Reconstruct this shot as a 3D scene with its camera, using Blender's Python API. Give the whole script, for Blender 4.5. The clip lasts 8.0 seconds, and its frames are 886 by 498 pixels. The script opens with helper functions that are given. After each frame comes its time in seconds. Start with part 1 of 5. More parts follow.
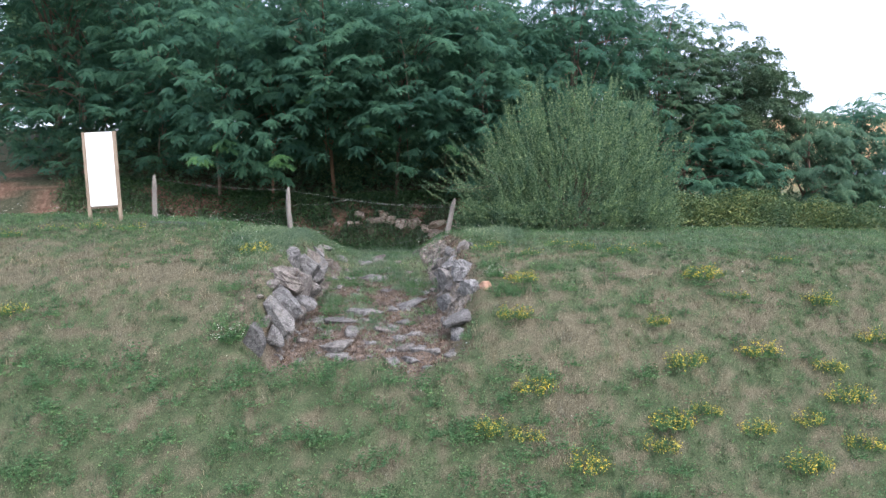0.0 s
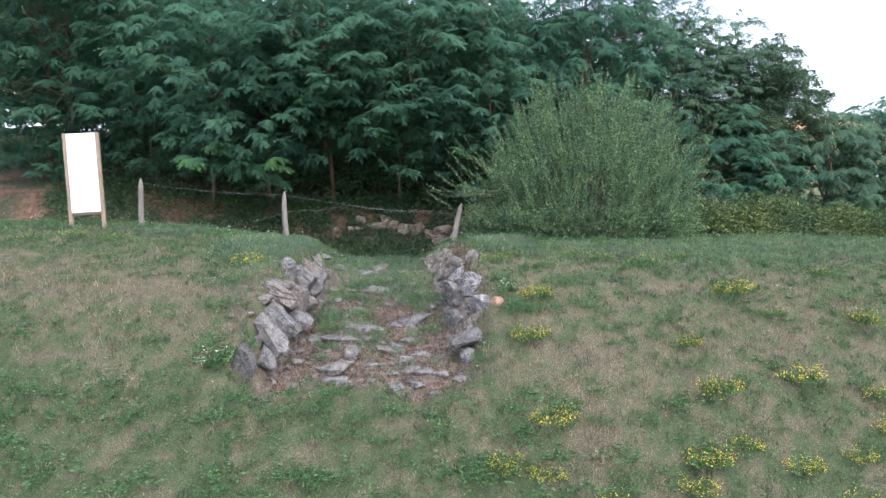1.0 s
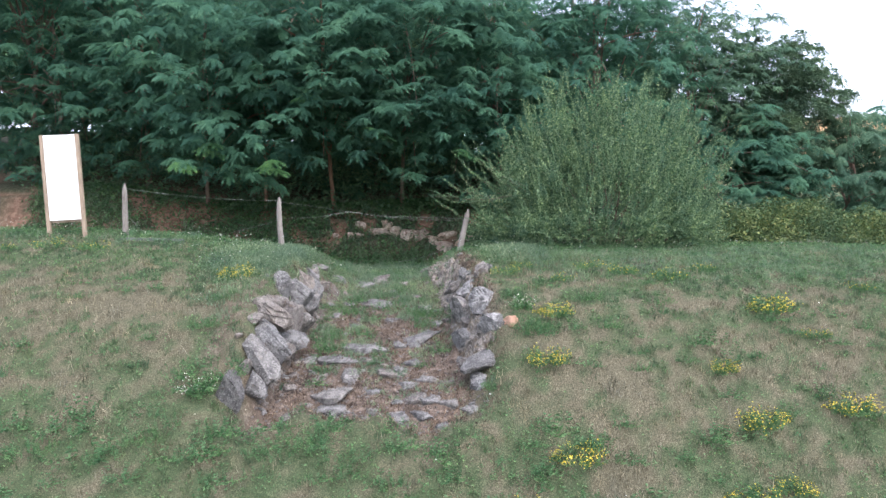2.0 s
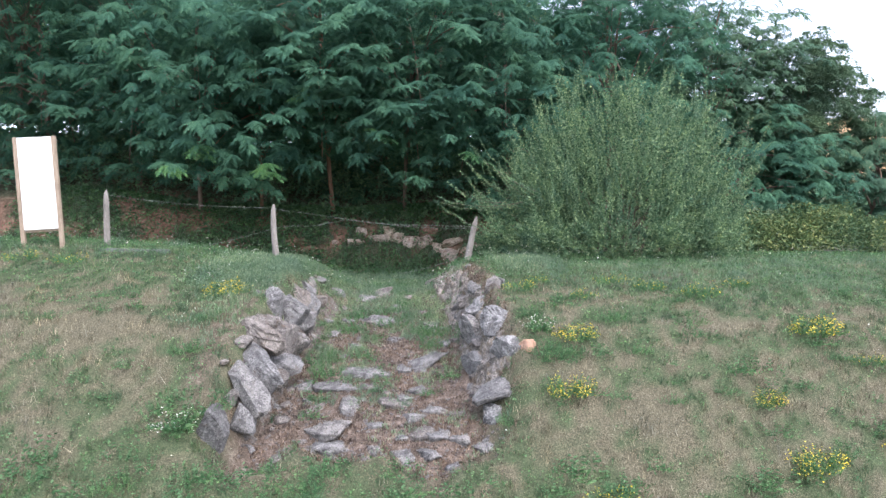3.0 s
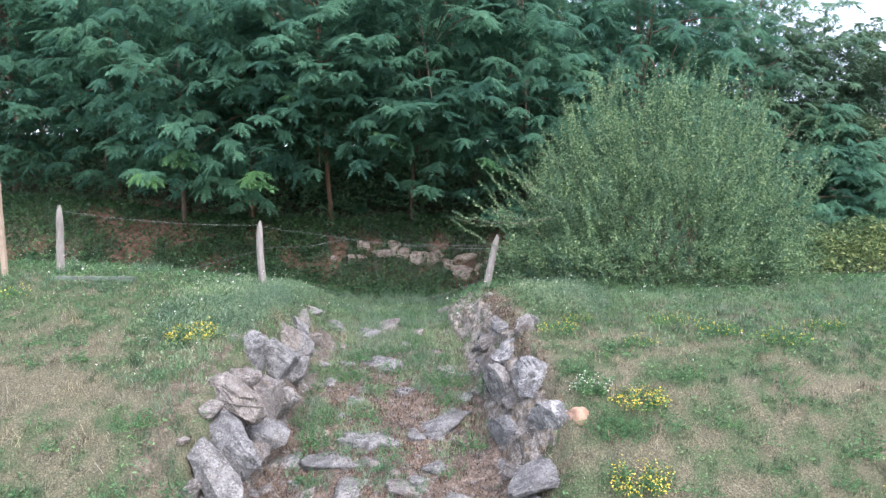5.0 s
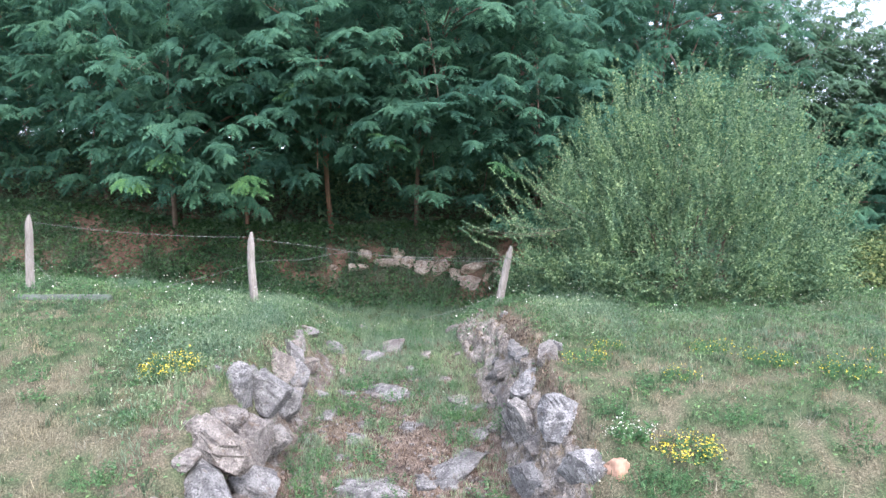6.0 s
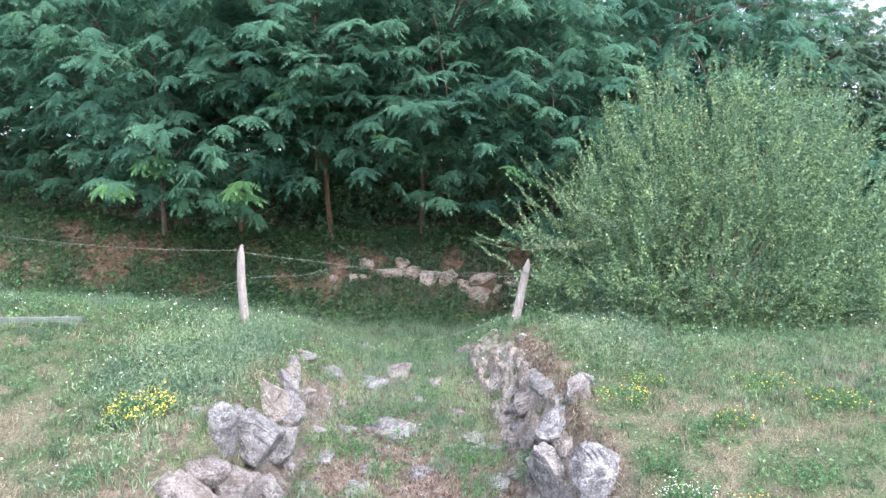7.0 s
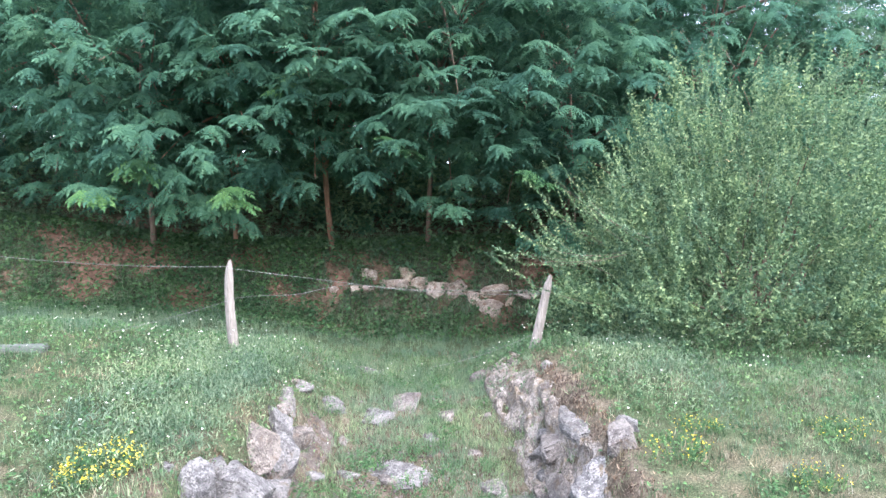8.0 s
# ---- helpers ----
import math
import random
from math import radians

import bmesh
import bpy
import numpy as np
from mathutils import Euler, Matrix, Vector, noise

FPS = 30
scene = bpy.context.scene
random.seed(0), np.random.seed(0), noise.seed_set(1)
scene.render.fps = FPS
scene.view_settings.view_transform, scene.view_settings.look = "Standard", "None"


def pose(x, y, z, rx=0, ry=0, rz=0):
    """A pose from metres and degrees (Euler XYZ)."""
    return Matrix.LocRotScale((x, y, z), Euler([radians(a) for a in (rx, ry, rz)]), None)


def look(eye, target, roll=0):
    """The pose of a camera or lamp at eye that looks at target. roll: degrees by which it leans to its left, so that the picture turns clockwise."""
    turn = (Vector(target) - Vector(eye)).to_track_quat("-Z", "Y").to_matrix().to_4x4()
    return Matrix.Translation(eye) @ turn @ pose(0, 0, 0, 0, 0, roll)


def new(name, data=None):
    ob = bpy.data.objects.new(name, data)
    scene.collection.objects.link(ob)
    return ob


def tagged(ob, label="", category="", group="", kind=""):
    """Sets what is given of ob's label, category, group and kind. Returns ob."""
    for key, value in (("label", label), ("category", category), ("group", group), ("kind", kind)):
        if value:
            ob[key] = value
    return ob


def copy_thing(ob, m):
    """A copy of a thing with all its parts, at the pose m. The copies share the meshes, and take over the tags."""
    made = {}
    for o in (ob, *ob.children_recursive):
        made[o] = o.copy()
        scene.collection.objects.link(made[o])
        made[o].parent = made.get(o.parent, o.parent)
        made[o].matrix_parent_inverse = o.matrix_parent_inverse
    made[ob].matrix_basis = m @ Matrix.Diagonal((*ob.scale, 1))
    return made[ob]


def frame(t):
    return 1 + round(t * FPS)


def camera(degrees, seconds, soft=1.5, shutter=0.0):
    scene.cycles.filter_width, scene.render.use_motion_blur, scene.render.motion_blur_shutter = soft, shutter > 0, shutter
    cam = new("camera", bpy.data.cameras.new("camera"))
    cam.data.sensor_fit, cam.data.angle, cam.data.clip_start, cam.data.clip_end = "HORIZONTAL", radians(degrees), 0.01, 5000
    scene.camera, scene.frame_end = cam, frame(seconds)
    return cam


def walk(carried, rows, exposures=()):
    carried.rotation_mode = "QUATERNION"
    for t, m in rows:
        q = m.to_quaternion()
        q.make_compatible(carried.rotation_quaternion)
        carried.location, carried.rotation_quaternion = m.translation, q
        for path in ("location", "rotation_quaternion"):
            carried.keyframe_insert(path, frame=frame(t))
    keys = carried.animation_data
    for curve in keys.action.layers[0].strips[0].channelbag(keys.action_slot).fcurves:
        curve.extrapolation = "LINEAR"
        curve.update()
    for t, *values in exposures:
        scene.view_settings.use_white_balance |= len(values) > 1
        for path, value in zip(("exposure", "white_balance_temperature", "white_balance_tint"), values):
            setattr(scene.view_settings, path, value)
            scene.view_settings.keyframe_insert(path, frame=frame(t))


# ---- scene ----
cam = camera(68.4, 8.0)
# A slow forward and upward glide of a small drone: seconds, eye, aim, roll.
PATH = [
    (0.0, (0.048, 0.056, 0.282), (0.020, 2.055, 0.215), -1.17),
    (0.5, (-0.016, 0.591, 0.370), (-0.046, 2.590, 0.304), -1.15),
    (1.0, (-0.080, 1.126, 0.461), (-0.112, 3.124, 0.395), -1.13),
    (1.5, (-0.145, 1.659, 0.553), (-0.178, 3.658, 0.487), -1.12),
    (2.0, (-0.211, 2.191, 0.647), (-0.246, 4.190, 0.582), -1.10),
    (2.5, (-0.278, 2.723, 0.742), (-0.314, 4.721, 0.677), -1.08),
    (3.0, (-0.346, 3.254, 0.838), (-0.384, 5.253, 0.774), -1.07),
    (3.5, (-0.416, 3.785, 0.935), (-0.456, 5.784, 0.871), -1.05),
    (4.0, (-0.487, 4.316, 1.032), (-0.529, 6.315, 0.969), -1.03),
    (4.5, (-0.561, 4.848, 1.129), (-0.604, 6.847, 1.066), -1.02),
    (5.0, (-0.637, 5.381, 1.226), (-0.682, 7.379, 1.163), -1.00),
    (5.5, (-0.715, 5.914, 1.322), (-0.762, 7.913, 1.260), -0.98),
    (6.0, (-0.796, 6.449, 1.417), (-0.844, 8.448, 1.355), -0.97),
    (6.5, (-0.879, 6.985, 1.511), (-0.930, 8.984, 1.449), -0.95),
    (7.0, (-0.966, 7.523, 1.603), (-1.018, 9.522, 1.542), -0.93),
    (7.5, (-1.056, 8.063, 1.692), (-1.110, 10.062, 1.632), -0.91),
    (8.0, (-1.149, 8.605, 1.780), (-1.205, 10.604, 1.720), -0.90),
]
walk(cam, [(t, look(eye, target, roll)) for t, eye, target, roll in PATH],
     exposures=[(0.0, 1.92, 6200, 17), (1.5, 2.03, 6200, 17), (3.0, 2.24, 6150, 18), (4.5, 2.40, 6100, 18), (6.5, 2.84, 6100, 19), (8.0, 3.05, 6100, 19)])

# ---------------------------------------------------------------- light
SUN_EL, SUN_AZ = 57.0, 142.0          # degrees; azimuth clockwise from +y
world = bpy.data.worlds.new("evening_sky")
scene.world = world
world.use_nodes = True
wn = world.node_tree
sky = wn.nodes.new("ShaderNodeTexSky")
sky.sky_type = "NISHITA"
sky.sun_disc = False
sky.sun_elevation = radians(SUN_EL)
sky.sun_rotation = radians(SUN_AZ)
sky.air_density, sky.dust_density, sky.ozone_density = 1.0, 3.0, 1.0
back = wn.nodes["Background"]
back.inputs["Strength"].default_value = 0.15
pale = wn.nodes.new("ShaderNodeHueSaturation")      # thin evening haze
pale.inputs["Saturation"].default_value = 0.55
wn.links.new(sky.outputs["Color"], pale.inputs["Color"])
wn.links.new(pale.outputs["Color"], back.inputs["Color"])
sun = new("sun", bpy.data.lights.new("sun", "SUN"))
sun.data.energy, sun.data.angle, sun.data.color = 0.20, radians(90), (1.0, 0.98, 0.95)
az, el = radians(SUN_AZ), radians(SUN_EL)
toward = Vector((math.sin(az) * math.cos(el), math.cos(az) * math.cos(el), math.sin(el)))
sun.matrix_world = look(toward * 60, (0, 0, 0))


# ---------------------------------------------------------------- materials
class Mat:
    """A small builder round one Principled material."""

    def __init__(self, name, rough=0.8, spec=0.3):
        self.m = bpy.data.materials.new(name)
        self.m.use_nodes = True
        self.t = self.m.node_tree
        self.p = self.t.nodes["Principled BSDF"]
        self.p.inputs["Roughness"].default_value = rough
        self.p.inputs["Specular IOR Level"].default_value = spec
        self.coord = self.t.nodes.new("ShaderNodeTexCoord").outputs["Object"]

    def link(self, a, b):
        self.t.links.new(a, b)

    def noise(self, scale, detail=4.0, rough=0.6, vec=None, stretch=None):
        n = self.t.nodes.new("ShaderNodeTexNoise")
        n.inputs["Scale"].default_value = scale
        n.inputs["Detail"].default_value = detail
        n.inputs["Roughness"].default_value = rough
        src = vec or self.coord
        if stretch:
            mp = self.t.nodes.new("ShaderNodeMapping")
            mp.inputs["Scale"].default_value = stretch
            self.link(src, mp.inputs["Vector"])
            src = mp.outputs["Vector"]
        self.link(src, n.inputs["Vector"])
        return n.outputs["Fac"]

    def ramp(self, fac, *stops):
        r = self.t.nodes.new("ShaderNodeValToRGB")
        e = r.color_ramp.elements
        while len(e) < len(stops):
            e.new(0.5)
        for el_, (pos, col) in zip(e, stops):
            el_.position = pos
            el_.color = (*col, 1) if len(col) == 3 else col
        self.link(fac, r.inputs["Fac"])
        return r.outputs["Color"]

    def mix(self, fac, a, b, kind="MIX"):
        n = self.t.nodes.new("ShaderNodeMix")
        n.data_type, n.blend_type = "RGBA", kind
        for val, sock in ((fac, n.inputs[0]), (a, n.inputs[6]), (b, n.inputs[7])):
            if isinstance(val, (int, float)):
                sock.default_value = val
            elif isinstance(val, tuple):
                sock.default_value = (*val, 1)
            else:
                self.link(val, sock)
        return n.outputs[2]

    def bump(self, height, strength, distance):
        b = self.t.nodes.new("ShaderNodeBump")
        b.inputs["Strength"].default_value = strength
        b.inputs["Distance"].default_value = distance
        self.link(height, b.inputs["Height"])
        self.link(b.outputs["Normal"], self.p.inputs["Normal"])

    def island(self):
        return self.t.nodes.new("ShaderNodeNewGeometry").outputs["Random Per Island"]

    def one(self):
        return self.t.nodes.new("ShaderNodeObjectInfo").outputs["Random"]

    def colour(self, c):
        self.link(c, self.p.inputs["Base Color"])
        self.col = c
        return self

    def leafy(self, amount, tint):
        """Light that shines through thin leaves."""
        tr = self.t.nodes.new("ShaderNodeBsdfTranslucent")
        self.link(self.mix(0.6, self.col, tint), tr.inputs["Color"])
        mx = self.t.nodes.new("ShaderNodeMixShader")
        mx.inputs[0].default_value = amount
        out = self.t.nodes["Material Output"]
        self.link(self.p.outputs[0], mx.inputs[1])
        self.link(tr.outputs[0], mx.inputs[2])
        self.link(mx.outputs[0], out.inputs["Surface"])
        return self


def leaf_mat(name, dark, mid, light, rough=0.5, amount=0.25, patch=0.6, low=(0.62, 0.70, 0.76), high=(1.25, 1.18, 1.0)):
    m = Mat(name, rough, 0.10)
    a = m.ramp(m.island(), (0.0, dark), (0.55, mid), (1.0, light))
    b = m.ramp(m.noise(patch, 3), (0.35, low), (0.7, high))
    return m.colour(m.mix(1.0, a, b, "MULTIPLY")).leafy(amount, mid).m


def wood_mat(name, dark, light, rough=0.85, scale=9.0):
    m = Mat(name, rough, 0.2)
    g = m.noise(scale, 6, 0.7, stretch=(3.0, 3.0, 0.35))
    c = m.ramp(g, (0.3, dark), (0.7, light))
    c = m.mix(m.ramp(m.noise(2.2, 3), (0.5, (0, 0, 0)), (0.75, (0.5, 0.5, 0.5))), c, tuple(0.55 * v for v in dark))
    m.colour(c)
    m.bump(g, 0.6, 0.01)
    return m.m


def stone_mat(name, dark, mid, pale, moss, mossy=0.5):
    """Lichened rock: broad tone, white lichen blots, black specks, earth and moss in patches."""
    m = Mat(name, 0.92, 0.15)
    big, fine = m.noise(5.5, 6, 0.7), m.noise(46.0, 6, 0.75)
    c = m.ramp(big, (0.34, dark), (0.50, mid), (0.66, pale))
    blot = m.ramp(m.mix(0.42, m.noise(9.0, 7, 0.8), m.noise(50.0, 4, 0.7)), (0.50, (0, 0, 0)), (0.57, (0.85, 0.85, 0.85)))
    c = m.mix(blot, c, tuple(min(0.8, 1.25 * v) for v in pale))
    c = m.mix(m.ramp(fine, (0.38, (0.9, 0.9, 0.9)), (0.47, (0, 0, 0))), c, tuple(0.45 * v for v in dark))
    ms = m.ramp(m.noise(7.0, 6, 0.8), (0.64 - 0.2 * mossy, (0, 0, 0)), (0.74 - 0.2 * mossy, (0.85, 0.85, 0.85)))
    c = m.mix(ms, c, m.ramp(fine, (0.35, tuple(0.5 * v for v in moss)), (0.62, tuple(1.5 * v for v in moss))))
    c = m.mix(0.7, c, m.ramp(m.one(), (0.0, (0.80, 0.78, 0.77)), (0.5, (1, 1, 1)), (1.0, (1.22, 1.15, 1.06))), "MULTIPLY")
    m.colour(c)
    m.bump(m.mix(0.6, big, fine), 1.0, 0.035)
    return m.m


def ground_mat():
    m = Mat("turf_and_soil", 0.95, 0.1)
    at = m.t.nodes.new("ShaderNodeAttribute")
    at.attribute_name = "cover"
    sep = m.t.nodes.new("ShaderNodeSeparateColor")
    m.link(at.outputs["Color"], sep.inputs[0])
    fine, mid_ = m.noise(55.0, 6, 0.75), m.noise(7.0, 5, 0.7)
    dry = m.ramp(fine, (0.32, (0.026, 0.025, 0.016)), (0.5, (0.094, 0.087, 0.056)), (0.70, (0.255, 0.232, 0.162)))
    green = m.ramp(fine, (0.32, (0.017, 0.028, 0.015)), (0.52, (0.060, 0.085, 0.042)), (0.72, (0.155, 0.172, 0.092)))
    litter = m.ramp(m.mix(0.45, fine, mid_), (0.34, (0.030, 0.022, 0.018)), (0.50, (0.105, 0.078, 0.062)), (0.66, (0.27, 0.222, 0.182)))
    earth = m.ramp(m.mix(0.5, fine, mid_), (0.35, (0.085, 0.052, 0.036)), (0.52, (0.21, 0.128, 0.088)), (0.7, (0.36, 0.25, 0.185)))
    stub = m.ramp(m.noise(0.03, 3), (0.3, (0.40, 0.25, 0.12)), (0.7, (0.52, 0.36, 0.20)))
    c = m.mix(sep.outputs[0], dry, green)
    c = m.mix(sep.outputs[1], c, litter)
    c = m.mix(sep.outputs[2], c, earth)
    c = m.mix(at.outputs["Alpha"], c, stub)
    c = m.mix(0.6, c, m.ramp(mid_, (0.3, (0.7, 0.7, 0.7)), (0.7, (1.2, 1.2, 1.2))), "MULTIPLY")
    m.colour(c)
    m.bump(m.mix(0.4, fine, mid_), 0.8, 0.04)
    return m.m


def plain_mat(name, a, b, rough=0.7, scale=6.0, metal=0.0, bump=0.15, spec=0.3):
    m = Mat(name, rough, spec)
    m.p.inputs["Metallic"].default_value = metal
    n = m.noise(scale, 6, 0.7)
    m.colour(m.ramp(n, (0.3, a), (0.7, b)))
    m.bump(n, bump, 0.004)
    return m.m


M_GROUND = ground_mat()
M_GRASS = leaf_mat("green_grass", (0.034, 0.067, 0.035), (0.084, 0.132, 0.072), (0.195, 0.242, 0.138), 0.6, 0.3, 1.3)
M_LUSH = leaf_mat("lush_grass", (0.060, 0.112, 0.064), (0.135, 0.210, 0.132), (0.27, 0.345, 0.228), 0.55, 0.3, 1.0)
M_TERRACE = leaf_mat("terrace_grass", (0.075, 0.128, 0.078), (0.165, 0.242, 0.148), (0.32, 0.39, 0.255), 0.55, 0.3, 1.0)
M_DRY = leaf_mat("dry_grass", (0.048, 0.046, 0.030), (0.142, 0.132, 0.090), (0.35, 0.318, 0.232), 0.8, 0.2, 1.5)
M_STRAW = leaf_mat("fallen_straw", (0.15, 0.135, 0.095), (0.29, 0.262, 0.190), (0.45, 0.41, 0.31), 0.7, 0.2, 1.5)
M_WEED = leaf_mat("weed_leaf", (0.042, 0.100, 0.042), (0.085, 0.178, 0.078), (0.165, 0.275, 0.125), 0.55, 0.25, 2.0)
M_YELLOW = leaf_mat("yellow_petal", (0.50, 0.38, 0.03), (0.68, 0.55, 0.07), (0.78, 0.68, 0.16), 0.6, 0.2, 3.0)
M_WHITE = leaf_mat("white_petal", (0.55, 0.55, 0.45), (0.72, 0.72, 0.64), (0.8, 0.8, 0.74), 0.6, 0.2, 3.0)
M_TREE = leaf_mat("pinnate_leaf", (0.054, 0.138, 0.096), (0.076, 0.180, 0.120), (0.106, 0.228, 0.144), 0.8, 0.45, 0.9)
M_TREE_Y = leaf_mat("young_pinnate_leaf", (0.06, 0.155, 0.07), (0.088, 0.20, 0.082), (0.12, 0.24, 0.09), 0.45, 0.3, 0.7)
M_TREE_O = leaf_mat("olive_leaf", (0.052, 0.112, 0.070), (0.082, 0.158, 0.098), (0.125, 0.205, 0.122), 0.7, 0.3, 0.5)
M_HANG = leaf_mat("hanging_leaf", (0.066, 0.122, 0.078), (0.110, 0.182, 0.112), (0.17, 0.245, 0.15), 0.6, 0.3, 0.5)
M_BUSH = leaf_mat("bush_leaf", (0.052, 0.106, 0.062), (0.122, 0.206, 0.118), (0.285, 0.378, 0.212), 0.7, 0.28, 2.4, (0.55, 0.62, 0.70), (1.4, 1.32, 1.05))
M_BRAMBLE = leaf_mat("bramble_leaf", (0.040, 0.082, 0.044), (0.095, 0.155, 0.075), (0.215, 0.245, 0.11), 0.5, 0.25, 0.5, (0.65, 0.8, 0.85), (1.5, 1.28, 0.9))
M_IVY = leaf_mat("ivy_leaf", (0.065, 0.132, 0.080), (0.125, 0.225, 0.128), (0.19, 0.30, 0.155), 0.6, 0.35, 0.9)
M_LITTER = leaf_mat("dead_leaf", (0.040, 0.028, 0.022), (0.122, 0.088, 0.068), (0.31, 0.25, 0.20), 0.85, 0.1, 1.6)
M_BARK = wood_mat("bark", (0.09, 0.065, 0.05), (0.25, 0.18, 0.14))
M_BARK_RED = wood_mat("reddish_bark", (0.13, 0.075, 0.05), (0.33, 0.20, 0.14))
M_TWIG = wood_mat("twig_bark", (0.06, 0.045, 0.035), (0.16, 0.12, 0.09))
M_POST = wood_mat("weathered_post_wood", (0.105, 0.096, 0.084), (0.285, 0.262, 0.232), 0.9, 14.0)
M_SIGNPOST = wood_mat("sign_post_wood", (0.20, 0.155, 0.11), (0.36, 0.29, 0.215), 0.8, 12.0)
M_PANEL = plain_mat("white_panel", (0.80, 0.80, 0.79), (0.86, 0.86, 0.85), 0.45, 3.0)
M_WIRE = plain_mat("galvanised_wire", (0.17, 0.17, 0.165), (0.33, 0.33, 0.315), 0.6, 40.0, 0.4)
M_PLANK = plain_mat("pale_concrete", (0.065, 0.078, 0.066), (0.125, 0.145, 0.125), 0.9, 12.0, 0.0, 0.5)
M_STONE_G = stone_mat("grey_lichen_stone", (0.066, 0.066, 0.065), (0.126, 0.125, 0.121), (0.212, 0.209, 0.201), (0.108, 0.088, 0.066), 0.35)
M_STONE_B = stone_mat("brown_stone", (0.073, 0.067, 0.061), (0.132, 0.122, 0.112), (0.21, 0.197, 0.18), (0.112, 0.088, 0.066), 0.50)
M_STONE_D = stone_mat("dark_lichen_stone", (0.064, 0.065, 0.065), (0.125, 0.125, 0.123), (0.29, 0.29, 0.28), (0.13, 0.10, 0.07), 0.25)
M_STONE_T = stone_mat("tan_bank_stone", (0.22, 0.165, 0.125), (0.38, 0.305, 0.245), (0.52, 0.45, 0.38), (0.19, 0.10, 0.065), 0.5)
M_BREAK = plain_mat("fresh_stone_break", (0.24, 0.14, 0.092), (0.40, 0.255, 0.18), 0.9, 14.0, 0.0, 0.8)
M_WALL = plain_mat("house_render", (0.68, 0.68, 0.66), (0.78, 0.78, 0.76), 0.9, 1.0)
M_SLATE = plain_mat("blue_grey_roof", (0.20, 0.25, 0.31), (0.30, 0.36, 0.42), 0.6, 1.2)
M_TILE = plain_mat("brown_roof_tile", (0.24, 0.12, 0.08), (0.36, 0.2, 0.14), 0.85, 1.2)
M_GLASS = plain_mat("dark_window_glass", (0.02, 0.025, 0.03), (0.04, 0.045, 0.05), 0.1, 1.0, 0.0, 0.0, 0.5)


# ---------------------------------------------------------------- mesh helpers
rng = np.random.default_rng(7)


def mesh_np(name, verts, faces, mat, smooth=False):
    verts, faces = np.asarray(verts, np.float32), np.asarray(faces, np.int32)
    me = bpy.data.meshes.new(name)
    n = faces.shape[1]
    me.vertices.add(len(verts))
    me.vertices.foreach_set("co", verts.ravel())
    me.loops.add(faces.size)
    me.loops.foreach_set("vertex_index", faces.ravel())
    me.polygons.add(len(faces))
    me.polygons.foreach_set("loop_start", np.arange(0, faces.size, n, dtype=np.int32))
    me.polygons.foreach_set("use_smooth", np.full(len(faces), smooth))
    me.materials.append(mat)
    me.update(calc_edges=True)
    return me


def empty(name, at):
    ob = new(name)
    ob.location = at
    ob.empty_display_size = 0.2
    return ob


def part_np(name, verts, faces, mat, parent=None, origin=(0, 0, 0), smooth=False, label=""):
    """One mesh object. verts are world coordinates; origin is where its thing stands."""
    v = np.asarray(verts, float) - np.asarray(origin, float)
    ob = new(name, mesh_np(name, v, faces, mat, smooth))
    if parent is not None:
        ob.parent = parent
    else:
        ob.location = origin
    if label:
        ob["label"] = label
    return ob


def vnoise(x, y, seed=0):
    """Smooth value noise on a unit lattice, 0 to 1."""
    x, y = np.asarray(x, float), np.asarray(y, float)
    xi, yi = np.floor(x), np.floor(y)
    fx, fy = x - xi, y - yi
    fx, fy = fx * fx * (3 - 2 * fx), fy * fy * (3 - 2 * fy)

    def at(a, b):
        v = np.sin(a * 127.1 + b * 311.7 + seed * 74.7) * 43758.5453
        return v - np.floor(v)

    return (at(xi, yi) * (1 - fx) + at(xi + 1, yi) * fx) * (1 - fy) + (at(xi, yi + 1) * (1 - fx) + at(xi + 1, yi + 1) * fx) * fy


def fbm(x, y, seed=0, octaves=4):
    total, amp = 0.0, 0.5
    for i in range(octaves):
        total = total + amp * vnoise(x * 2 ** i + 17.3 * i, y * 2 ** i - 9.1 * i, seed + i)
        amp *= 0.5
    return total / (1 - 0.5 ** octaves)


def step(a, b, x):
    t = np.clip((x - a) / (b - a), 0, 1)
    return t * t * (3 - 2 * t)


def tube(points, radii, sides=7):
    """Rings round a line of points."""
    pts = np.asarray(points, float)
    radii = np.broadcast_to(np.asarray(radii, float), (len(pts),))
    tan = np.gradient(pts, axis=0)
    tan /= np.linalg.norm(tan, axis=1)[:, None] + 1e-9
    ref = np.where(np.abs(tan[:, 2:3]) > 0.9, np.array([[1.0, 0, 0]]), np.array([[0, 0, 1.0]]))
    a = np.cross(tan, ref)
    a /= np.linalg.norm(a, axis=1)[:, None] + 1e-9
    b = np.cross(tan, a)
    ang = np.linspace(0, 2 * np.pi, sides, endpoint=False)
    v = pts[:, None, :] + radii[:, None, None] * (np.cos(ang)[None, :, None] * a[:, None, :] + np.sin(ang)[None, :, None] * b[:, None, :])
    i, j = np.meshgrid(np.arange(len(pts) - 1), np.arange(sides), indexing="ij")
    k = (j + 1) % sides
    f = np.stack([i * sides + j, i * sides + k, (i + 1) * sides + k, (i + 1) * sides + j], -1).reshape(-1, 4)
    return v.reshape(-1, 3), f


def merged(chunks):
    vs, fs, n = [], [], 0
    for v, f in chunks:
        vs.append(v)
        fs.append(f + n)
        n += len(v)
    return np.concatenate(vs), np.concatenate(fs)


